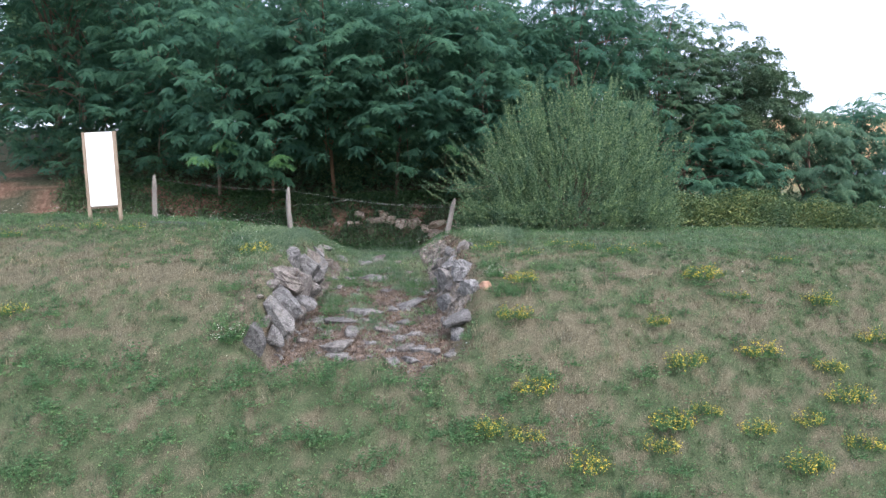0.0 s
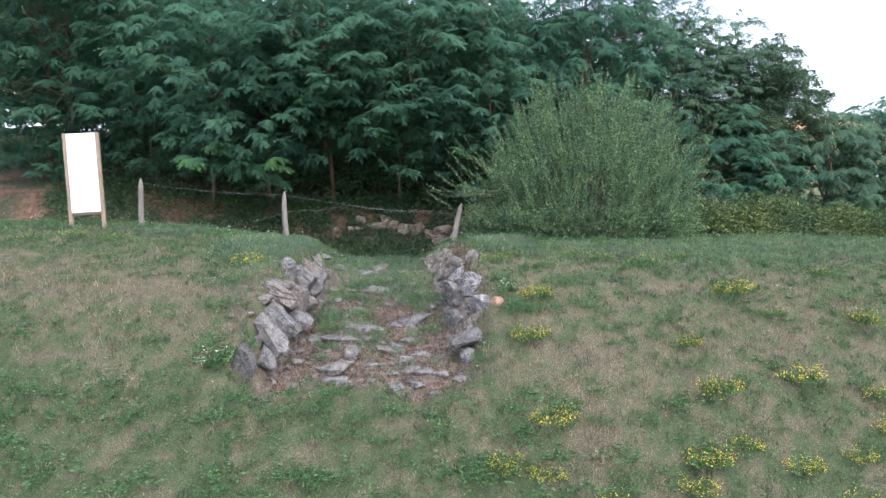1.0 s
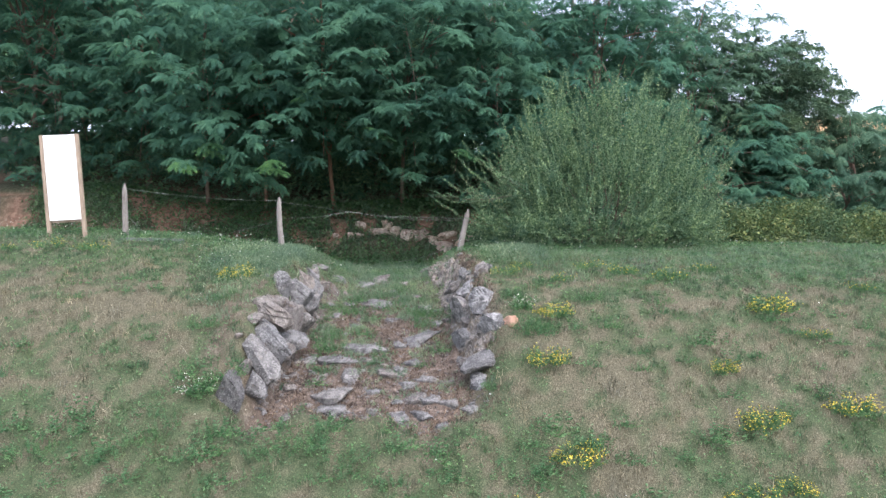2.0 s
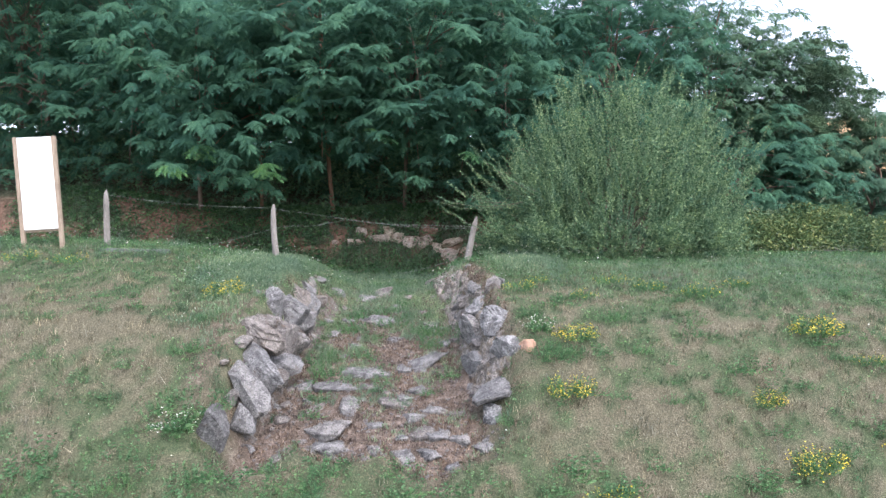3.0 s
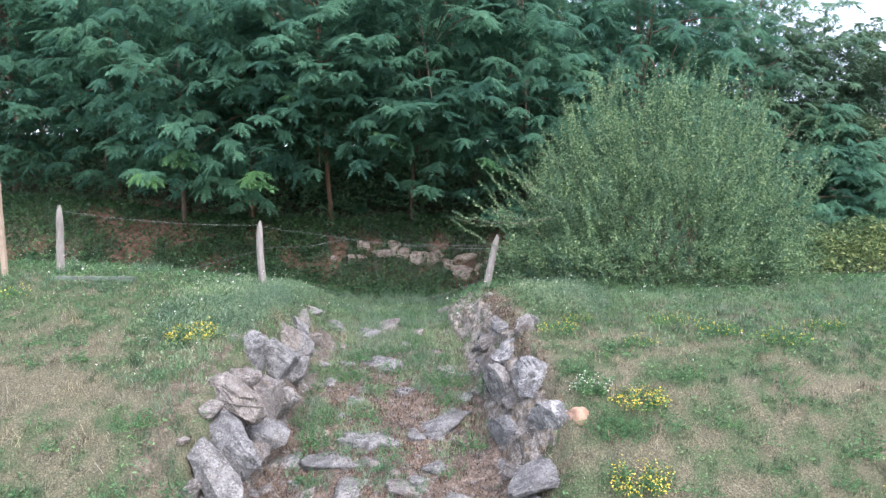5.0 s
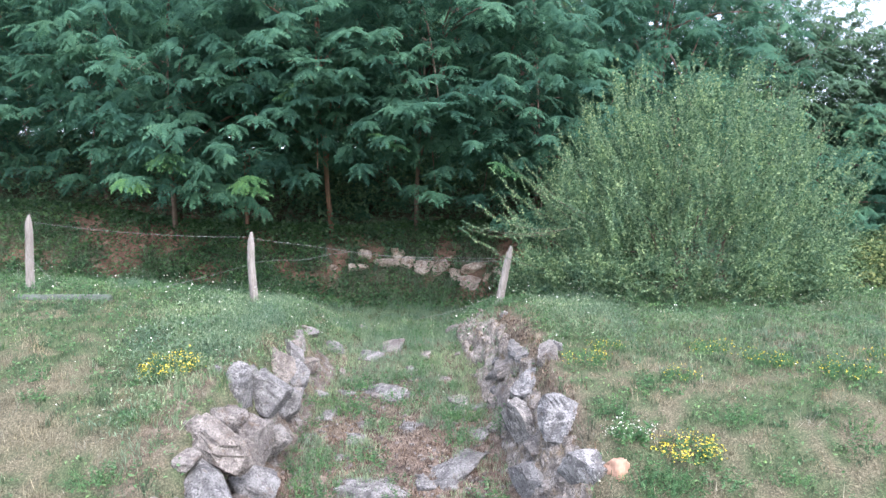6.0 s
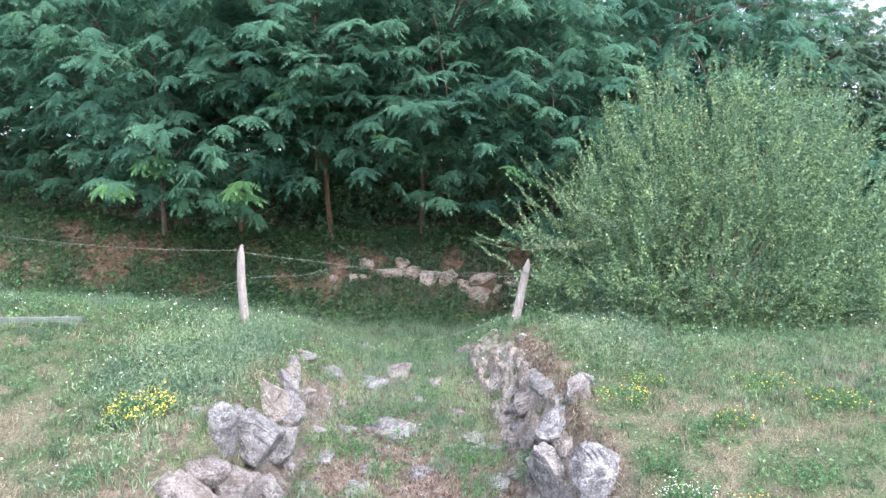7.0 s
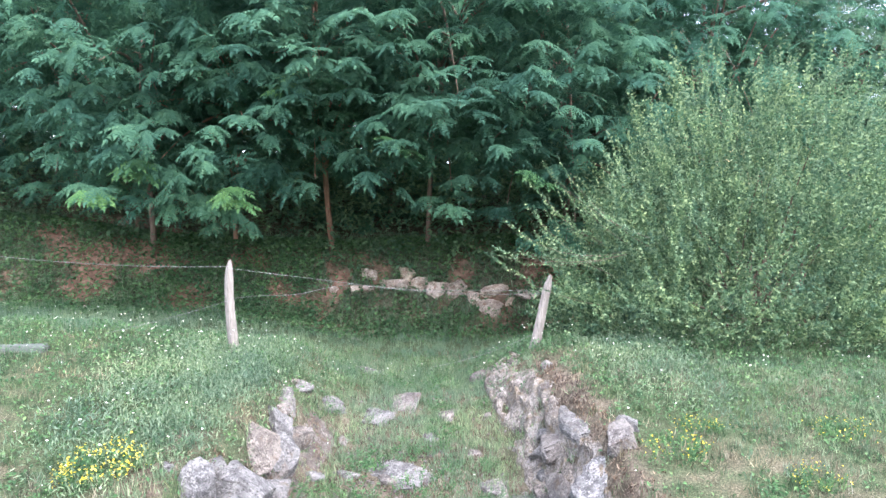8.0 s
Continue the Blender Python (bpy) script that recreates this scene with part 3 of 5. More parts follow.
r = np.random.default_rng(17)
for i in range(40):
    x, y = r.uniform(-3.1, 0.1), 11.1 + 4.6 * r.random() ** 1.7
    w = r.uniform(0.12, 0.30)
    s = rock("rock", (x, y, float(height(x, y)) - 0.04), (w * 1.2, w, 0.11 + 0.2 * w), 2500 + i, (M_STONE_G, M_STONE_B)[i % 2],
             tilt=(r.uniform(-10, 20), r.uniform(-15, 15), r.uniform(0, 180)), cuts=6, shape=ICO3, rugged=0.12)
    tagged(s, "small rough stone half buried in the passage floor", "rock", "stones of the passage floor")

# pale stones in the earth bank
BANK_STONES = [(-4.05, 0.42, 0.30), (-3.42, 0.40, 0.42), (-2.68, 0.55, 0.50), (-2.10, 0.48, 0.42), (-1.70, 0.42, 0.36), (-1.30, 0.36, 0.40),
               (-0.90, 0.30, 0.36), (-0.48, 0.30, 0.40), (-0.05, 0.22, 0.36), (0.35, 0.25, 0.36), (-3.30, 0.80, 0.34), (-2.40, 0.74, 0.30), (-0.55, 0.05, 0.40)]
bank_o = (-2.0, 23.2, 0.3)
bank_stones = tagged(empty("bank_stones", bank_o), "band of pale tan stones bared in the red earth bank", "stone outcrop")
for i, (x, z, w) in enumerate(BANK_STONES):
    y = 22.3 + 1.7 * (0.30 + 0.38 * (z + 0.5) / 1.3)
    wide, tall = w * (1.5 + 0.4 * math.sin(i * 3.7)), w * (1.0 + 0.28 * math.sin(i * 5.3))
    rock("stone", (x, y - 0.02, z + 0.06 * math.sin(i * 2.9)), (wide, 0.55, tall), 1300 + i, M_STONE_T, bank_stones, bank_o, (12 * math.sin(i * 4.1), 14 * math.sin(i * 1.7), 20 * math.sin(i * 2.1)), 12, ICO3, 0.13)

# rubble and leaf litter between the stones
n = 4200
px, py = rng.uniform(-3.2, 0.3, n), rng.uniform(11.0, 17.5, n)
keep = (in_passage(px, py) > 0.6) & (rng.random(n) < step(17.8, 12.5, py) + 0.15)
px, py = px[keep], py[keep]
n = len(px)
v, f = scatter(ico(1)[0] * np.array([1.0, 0.8, 0.5]), ico(1)[1], np.stack([px, py, height(px, py)], -1),
               turns(rng.uniform(0, 6.3, n), rng.uniform(-0.4, 0.4, n), rng.uniform(-0.5, 0.5, n)), 0.012 + 0.035 * rng.random(n) ** 3)
tagged(part_np("rubble", v, f, M_STONE_B), "small brown rubble scattered over the passage floor", "rubble", kind="stuff")


# ---------------------------------------------------------------- fence, sign, slab
def post_form(base, top, r0, r1, seed, chip=0.12):
    """A split, weathered stake with an uneven, slanting head."""
    r = np.random.default_rng(seed)
    base, top = np.array(base, float), np.array(top, float)
    k = np.linspace(0, 1, 14)
    pts = base + (top - base) * k[:, None]
    pts[:, :2] += 0.012 * np.sin(k[:, None] * 5 + r.uniform(0, 6, 2))
    rad = r0 + (r1 - r0) * k
    rad[-2:] *= (0.85, 0.45)
    v, f = tube(pts, rad, 10)
    a = np.tile(np.arange(10) / 10 * 2 * np.pi, 14)
    c = np.repeat(pts, 10, 0)
    v = c + (v - c) * (1 + chip * np.sin(2 * a + 1.0 + seed) + 0.07 * np.sin(5 * a + seed * 2))[:, None]
    v[-10:, 2] += 0.03 * np.cos(a[-10:] + seed)
    m = len(v)
    v = np.vstack([v, pts[-1] + (0, 0, 0.01)])
    f = [tuple(q) for q in f]
    caps = [(m - 10 + j, m - 10 + (j + 1) % 10, m, m) for j in range(10)]
    return v, np.array([(q[0], q[1], q[2], q[3]) for q in f]), np.array([c_[:3] for c_ in caps])


def fence_post(base, top, r0, r1, seed, label):
    v, f4, f3 = post_form(base, top, r0, r1, seed)
    tri = np.concatenate([f4[:, [0, 1, 2]], f4[:, [0, 2, 3]], f3])
    ob = part_np("fence_post", v, tri, M_POST, None, base, False)
    return tagged(ob, label, "fence post", "fence posts")


fence_post((-7.33, 16.23, 0.35), (-7.34, 16.23, 1.72), 0.062, 0.05, 1, "weathered grey wooden fence post, upright in grass")
fence_post((-4.17, 17.10, 0.0), (-4.21, 17.10, 1.40), 0.068, 0.052, 2, "weathered grey wooden fence post with pointed head")
fence_post((-0.17, 18.12, -0.2), (0.16, 18.22, 1.06), 0.075, 0.055, 3, "leaning split wooden fence post beside the bush")


def sagging(a, b, sag, n=26, wob=0.0, seed=0):
    k = np.linspace(0, 1, n)
    p = np.array(a) + (np.array(b) - np.array(a)) * k[:, None]
    p[:, 2] -= sag * 4 * k * (1 - k)
    p[:, 2] += wob * np.sin(k * 9 + seed) * k * (1 - k) * 4
    return p


wires = [
    sagging((-7.34, 16.17, 1.64), (-4.20, 17.04, 1.34), 0.07),
    sagging((-4.20, 17.04, 1.32), (0.10, 18.15, 0.86), 0.10, wob=0.02),
    sagging((-4.18, 17.04, 0.92), (-2.62, 17.40, 1.06), 0.03, wob=0.02),
    sagging((-2.62, 17.40, 1.06), (0.06, 18.15, 0.82), 0.06),
    sagging((-5.6, 16.6, 0.55), (-4.18, 17.04, 0.90), 0.02),
    sagging((-1.6, 17.7, -0.15), (-0.12, 18.06, 0.24), 0.06),
    sagging((-7.34, 16.17, 1.1), (-6.9, 16.3, 0.55), -0.03),
]
w_o = (-4.2, 17.04, 1.0)
wire = tagged(empty("fence_wire", w_o), "thin slack galvanised wires strung between old posts", "fence wire")
for p in wires:
    v, f = tube(p, 0.0021, 5)
    part_np("strand", v, f, M_WIRE, wire, w_o, True)


def box(lo, hi, bevel=0.006):
    bm = bmesh.new()
    bmesh.ops.create_cube(bm, size=1.0)
    lo, hi = Vector(lo), Vector(hi)
    for p in bm.verts:
        p.co = Vector(((p.co.x + 0.5) * (hi.x - lo.x) + lo.x, (p.co.y + 0.5) * (hi.y - lo.y) + lo.y, (p.co.z + 0.5) * (hi.z - lo.z) + lo.z))
    if bevel:
        bmesh.ops.bevel(bm, geom=bm.edges[:], offset=bevel, segments=2, affect="EDGES")
    return bm


def part(name, bm, mat, parent=None, label="", smooth=False):
    me = bpy.data.meshes.new(name)
    bmesh.ops.recalc_face_normals(bm, faces=bm.faces[:])
    bm.to_mesh(me)
    bm.free()
    me.materials.append(mat)
    if smooth:
        me.shade_smooth()
    ob = new(name, me)
    ob.parent = parent
    if label:
        ob["label"] = label
    return ob


def sign_board():
    """Blank panel between two square stakes; its foot stands at the origin."""
    s = empty("information_board", (0, 0, 0))
    for x in (-0.345, 0.345):
        part("post", box((x - 0.036, -0.04, -0.25), (x + 0.036, 0.04, 2.13), 0.008), M_SIGNPOST, s)
    part("panel", box((-0.307, -0.03, 0.36), (0.307, 0.015, 2.12), 0.004), M_PANEL, s, "blank white panel")
    for z in (0.34, 2.0):
        part("batten", box((-0.308, 0.018, z - 0.03), (0.308, 0.038, z + 0.03), 0.004), M_SIGNPOST, s)
    return s


board = sign_board()
board.matrix_world = pose(-8.26, 15.64, float(height(-8.26, 15.64)) - 0.02, 0, -2.6, 8)
tagged(board, "tall blank white information board on two wooden posts", "sign board")

bm = box((-0.62, -0.10, -0.05), (0.62, 0.10, 0.05), 0.02)
slab = part("concrete_slab", bm, M_PLANK)
slab.matrix_world = pose(-6.55, 15.80, float(height(-6.55, 15.8)) + 0.005, 0, 3, 22)
tagged(slab, "narrow pale concrete slab lying in the grass", "slab")


# ---------------------------------------------------------------- leaves
def pinnate(pairs=8, length=0.42, leaf=0.085, wide=0.034, droop=0.30):
    """A compound leaf along +x: pairs of slim leaflets on a curved rib, and one at the tip."""
    vs, fs = [], []

    def leaflet(p, d, size):
        d = np.array(d) / np.linalg.norm(d)
        side = np.cross((0, 0, 1.0), d)
        side /= np.linalg.norm(side)
        a, k = np.array(p), len(vs)
        vs.extend([a - side * wide * 0.5, a + d * size - (0, 0, 0.18 * size), a + side * wide * 0.5])
        fs.append((k, k + 1, k + 2))

    for i in range(pairs):
        t = (i + 0.9) / (pairs + 0.3)
        p = (length * t, 0, -droop * length * t * t)
        s = leaf * (0.70 + 0.45 * math.sin(math.pi * min(1, t * 0.9 + 0.1)))
        for sgn in (-1, 1):
            leaflet(p, (0.62, sgn, -0.10 - 0.12 * t), s)
    leaflet((length, 0, -droop * length), (1, 0.0001, -0.5), leaf)
    return np.array(vs), np.array(fs)


def single_leaf(length, width, fold=0.15):
    v = np.array([(0, 0, 0), (0.5 * length, width / 2, fold * width), (length, 0, -0.1 * length), (0.5 * length, -width / 2, fold * width)])
    return v, np.array([(0, 1, 2, 3)])


def shoot(n, length, leaf, wide, seed, bend=0.15):
    """A leafy shoot along +x with alternate small leaves."""
    r = np.random.default_rng(seed)
    lv, lf = single_leaf(leaf, wide)
    t = np.linspace(0.08, 1, n)
    pos = np.stack([length * t, bend * length * 0.3 * np.sin(3 * t), -bend * length * t * t], -1)
    rot = turns(r.uniform(-0.9, 0.9, n) + np.where(np.arange(n) % 2, 0.9, -0.9), r.uniform(-0.5, 0.8, n), r.uniform(-1, 1, n))
    return scatter(lv, lf, pos, rot, r.uniform(0.7, 1.15, n) * (1.1 - 0.45 * t))


FROND, FROND_F = pinnate(6, 0.38, 0.086, 0.048, 0.18)
FROND_LONG, FROND_LONG_F = shoot(15, 0.42, 0.13, 0.055, 44, 0.5)
FROND_LONG_F = np.concatenate([FROND_LONG_F[:, [0, 1, 2]], FROND_LONG_F[:, [0, 2, 3]]])


def boughs(tips, outward, per, frond, seed, size=(0.75, 1.15), droop=0.25, reach=0.95):
    """Branch ends: whorls of eight compound leaves that spread like a hand and droop at their tips, tiled over a low dome."""
    r = np.random.default_rng(seed)
    k, hand = len(tips), max(1, per // 8)
    turn = np.arctan2(outward[:, 1], outward[:, 0]) + r.normal(0, 0.35, k)
    far = reach * r.uniform(0.6, 1.15, k)
    turn, far, c = (np.repeat(q, hand, 0) for q in (turn, far, tips))
    n = k * hand
    o = np.stack([np.cos(turn), np.sin(turn), 0 * turn], -1)
    s = np.stack([-np.sin(turn), np.cos(turn), 0 * turn], -1)
    rho = np.sqrt(r.uniform(0.0, 1, n))
    ang = np.clip(r.normal(0, 1.2, n), -2.8, 2.8)
    p = c + (o * np.cos(ang)[:, None] + s * np.sin(ang)[:, None]) * (rho * far)[:, None]
    p[:, 2] += 0.10 - far * 0.42 * rho ** 2 + r.normal(0, 0.07, n)
    face = turn + 0.55 * ang + r.normal(0, 0.25, n)
    tilt = r.normal(-0.10, 0.16, n)
    fan = np.linspace(-1.75, 1.75, 8)
    yaw = (face[:, None] + fan + r.normal(0, 0.14, (n, 8))).ravel()
    pitch = (tilt[:, None] - 0.02 - 0.7 * droop - 0.22 * np.cos(fan) + r.normal(0, 0.16, (n, 8))).ravel()
    grown = (r.uniform(*size, n)[:, None] * (0.82 + 0.22 * np.cos(fan)) * r.uniform(0.85, 1.1, (n, 8))).ravel()
    x = np.stack([np.cos(yaw) * np.cos(pitch), np.sin(yaw) * np.cos(pitch), np.sin(pitch)], -1)
    up = np.array((0, 0, 1.0)) + 0.60 * np.repeat(o, 8, 0) + r.normal(0, 0.10, (8 * n, 3))
    z = up - x * np.sum(up * x, 1)[:, None]
    z /= np.linalg.norm(z, axis=1)[:, None]
    return scatter(frond[0], frond[1], np.repeat(p, 8, 0), np.stack([x, np.cross(z, x), z], -1), grown)


def crown_points(centre, radii, n, seed, gap=0.38):
    """Branch tips in the outer part of a lumpy crown, with holes."""
    r = np.random.default_rng(seed)
    d = r.normal(size=(n * 4, 3))
    d /= np.linalg.norm(d, axis=1)[:, None]
    rad = r.uniform(0.25, 1.0, n * 4) ** 0.45
    lump = np.array([noise.noise(Vector(q) * 2.3 + Vector((seed * 3.1, 0, 0))) for q in d])
    rad = rad * (1 + 0.30 * lump)
    p = np.array(centre) + d * rad[:, None] * np.array(radii)
    g = np.array([noise.noise(Vector(q) * 0.85 + Vector((0, seed * 1.7, 0))) for q in p]) * 0.5 + 0.5
    ok = g > gap
    return p[ok][:n], d[ok][:n]


def tree(base, trunk_top, centre, radii, count, seed, mat, bark, label, per=24, frond=(FROND, FROND_F), r0=0.085, gap=0.38, size=(0.78, 1.12), droop=0.20, bend=0.15, young=(), reach=0.80):
    base = np.array(base, float)
    base[2] = float(height(base[0], base[1])) - 0.15
    t = tagged(empty("tree", base), label, "tree", "trees along the bank")
    r = np.random.default_rng(seed + 1000)
    k = np.linspace(0, 1, 16)
    tt = np.array(trunk_top, float)
    pts = base + (tt - base) * k[:, None]
    pts[:, 0] += bend * np.sin(k * 4.0 + seed) * np.minimum(1, k * 3) * (1 - 0.3 * k)
    pts[:, 1] += 0.5 * bend * np.sin(k * 5.0 + seed * 2) * k
    v, f = tube(pts, r0 * (1.15 - 0.85 * k) + 0.10 * r0 * np.exp(-k * 30), 9)
    part_np("trunk", v, f, bark, t, base, True)
    tips, out = crown_points(centre, radii, int(1.35 * count), seed, gap)
    out = out * (1, 1, 0) + (0, -0.45, 0)
    for q in tips[r.choice(len(tips), min(14, len(tips)), replace=False)]:
        s = pts[int(np.clip(r.normal(8, 3), 4, 14))]
        kk = np.linspace(0, 1, 8)
        mid = s + (q - s) * kk[:, None]
        mid[:, 2] += 0.25 * np.sin(kk * math.pi) * np.linalg.norm(q - s) * 0.4
        v, f = tube(mid, 0.045 * (1.05 - 0.85 * kk), 5)
        part_np("limb", v, f, bark, t, base, True)
    v, f = boughs(tips, out, per, frond, seed, size, droop, reach)
    n = 6 * count
    d = r.normal(size=(n, 3))
    d *= (r.uniform(0.1, 1, n) ** 0.5 * 0.92 / np.linalg.norm(d, axis=1))[:, None]
    inner = scatter(frond[0], frond[1], np.array(centre) + d * radii + (0, 0.3, 0), turns(r.uniform(0, 6.3, n), r.normal(-0.2, 0.4, n), r.normal(0, 0.4, n)), 1.15 * r.uniform(*size, n))
    v, f = merged([(v, f), inner])
    part_np("crown", v, f, mat, t, base)
    for i, q in enumerate(young):
        v, f = boughs(np.array([q]) + (0, 0.0, 0.30), np.array([(0.2, -1.0, 0)]), 26, frond, seed + 7 + i, size, droop, 0.5)
        tagged(part_np("young_spray", v, f, M_TREE_Y, t, base, label="paler yellow-green young leaves"), kind="stuff")
    return t


L1 = "tall tree with dark green pinnate leaves on an earth bank"
L2 = "slender tree with bare reddish trunk and layered pinnate foliage"
L3 = "tall tree behind others with dense dark green feathery foliage"
tree((-17.6, 25.0, 0), (-17.4, 24.6, 9.5), (-17.3, 24.4, 6.2), (3.0, 2.6, 4.6), 50, 21, M_TREE, M_BARK, L1, gap=0.30)
# Added tree: its crown lies above the view and shades the left trees.
tree((-15.5, 26.0, 0), (-13.5, 23.5, 11.0), (-12.8, 21.6, 10.4), (4.6, 3.4, 2.2), 80, 23, M_TREE, M_BARK, "tall tree added for its unseen high crown, which shades the bank", gap=0.25, size=(0.9, 1.3))
tree((-14.0, 24.9, 0), (-13.6, 24.4, 9.5), (-14.0, 23.9, 6.4), (3.0, 2.6, 4.4), 90, 1, M_TREE, M_BARK, L1, gap=0.32)
tree((-10.9, 25.0, 0), (-10.6, 24.4, 9.5), (-10.9, 23.7, 6.3), (2.6, 2.5, 4.0), 95, 2, M_TREE, M_BARK, L1, gap=0.32)
tree((-8.35, 23.7, 0), (-7.6, 22.0, 8.5), (-7.6, 21.4, 5.6), (2.5, 2.5, 3.3), 155, 3, M_TREE, M_BARK, "tree with low hanging pinnate leaves above the fence", droop=0.32, gap=0.32, r0=0.06, young=((-7.6, 19.9, 2.25), (-6.8, 20.0, 2.6)))
tree((-6.45, 23.8, 0), (-5.6, 22.6, 6.5), (-5.7, 21.5, 4.6), (2.0, 2.0, 2.5), 98, 4, M_TREE, M_BARK_RED, "small tree with drooping pinnate leaves on red earth", r0=0.05, droop=0.36, gap=0.30, young=((-5.1, 20.0, 2.1),))
tree((-4.17, 23.9, 0), (-4.35, 22.4, 8.5), (-3.9, 21.1, 5.85), (2.3, 2.2, 3.2), 136, 5, M_TREE, M_BARK_RED, L2, r0=0.065, bend=0.10, gap=0.32, young=((-3.8, 19.9, 4.0), (-2.5, 20.1, 3.0)))
tree((-1.94, 23.9, 0), (-1.6, 22.6, 8.5), (-1.2, 21.3, 5.6), (2.4, 2.1, 3.2), 140, 6, M_TREE, M_BARK, L2, r0=0.055, bend=0.06, gap=0.32, young=((-0.05, 20.4, 2.4),))
tree((1.3, 24.4, 0), (1.3, 23.0, 8.5), (1.3, 21.9, 5.4), (2.3, 2.0, 3.7), 125, 7, M_TREE, M_BARK, L1, gap=0.32)
tree((4.6, 24.8, 0), (4.7, 23.8, 8.5), (4.7, 22.8, 5.6), (2.6, 2.0, 3.7), 129, 8, M_TREE, M_BARK, L1, gap=0.34)
tree((-12.0, 27.5, 0), (-12.0, 27.0, 12), (-12.5, 24.6, 9.2), (5.0, 3.0, 3.8), 57, 9, M_TREE, M_BARK, L3, gap=0.30, size=(1.2, 1.8), reach=1.0, per=26)
tree((-6.0, 27.5, 0), (-6.0, 27.0, 12), (-6.0, 25.4, 8.6), (4.2, 2.4, 3.9), 50, 10, M_TREE, M_BARK, L3, gap=0.30, size=(1.2, 1.8), reach=1.0, per=26)
tree((-0.8, 27.8, 0), (-0.8, 27.3, 12), (-0.8, 26.5, 7.6), (3.8, 2.0, 4.4), 44, 11, M_TREE, M_BARK, L3, gap=0.32, size=(1.2, 1.8), reach=1.0, per=26)
tree((-3.0, 26.2, 0), (-3.0, 26.0, 5.5), (-3.0, 25.7, 4.0), (3.0, 1.1, 2.2), 70, 18, M_TREE, M_BARK, "low leafy tree filling the gap behind the trunks", gap=0.25, size=(0.9, 1.4), r0=0.07)
tree((4.4, 27.8, 0), (4.4, 27.3, 10.5), (4.4, 26.5, 6.8), (3.3, 2.0, 4.2), 37, 12, M_TREE, M_BARK, L3, gap=0.36, size=(1.1, 1.6), reach=1.0, per=26)
tree((6.6, 27.6, 0), (6.6, 27.3, 8.0), (6.8, 26.9, 6.7), (2.6, 1.6, 3.8), 150, 19, M_TREE, M_BARK, L3, gap=0.30)
tree((9.5, 28.6, 0), (9.4, 28.5, 7.0), (9.2, 28.0, 5.7), (2.9, 1.4, 2.8), 60, 22, M_TREE, M_BARK, L3, gap=0.22, size=(1.1, 1.6))
tree((8.2, 26.0, 0), (8.3, 25.8, 7.4), (8.5, 25.4, 5.3), (2.8, 2.0, 3.5), 290, 13, M_TREE_O, M_BARK, "tall tree with sparse feathery crown open to the sky", per=24, gap=0.18, size=(0.55, 0.85), r0=0.10)
tree((11.4, 26.4, 0), (11.9, 26.2, 6.4), (11.6, 26.0, 4.4), (1.9, 1.8, 2.9), 165, 14, M_HANG, M_BARK, "rounded tree with olive-green hanging leaves", per=24, frond=(FROND_LONG, FROND_LONG_F), droop=0.5, gap=0.43, reach=0.6, r0=0.09)
tree((16.6, 27.0, 0), (16.6, 27.0, 4.4), (16.5, 26.8, 3.1), (2.0, 1.7, 2.5), 100, 15, M_TREE, M_BARK, "small spreading feathery tree beside the hedge", gap=0.34, droop=0.05, reach=1.0)
tree((8.6, 24.3, 0), (8.8, 24.0, 4.0), (8.6, 23.9, 2.3), (3.0, 1.3, 2.4), 130, 16, M_TREE, M_BARK, "low leafy sapling growing behind the hedge", r0=0.06)
tree((13.4, 25.1, 0), (13.5, 24.9, 3.6), (13.8, 24.9, 2.2), (3.0, 1.2, 2.3), 105, 17, M_TREE_O, M_BARK, "low leafy sapling growing behind the hedge", r0=0.06, droop=0.5)


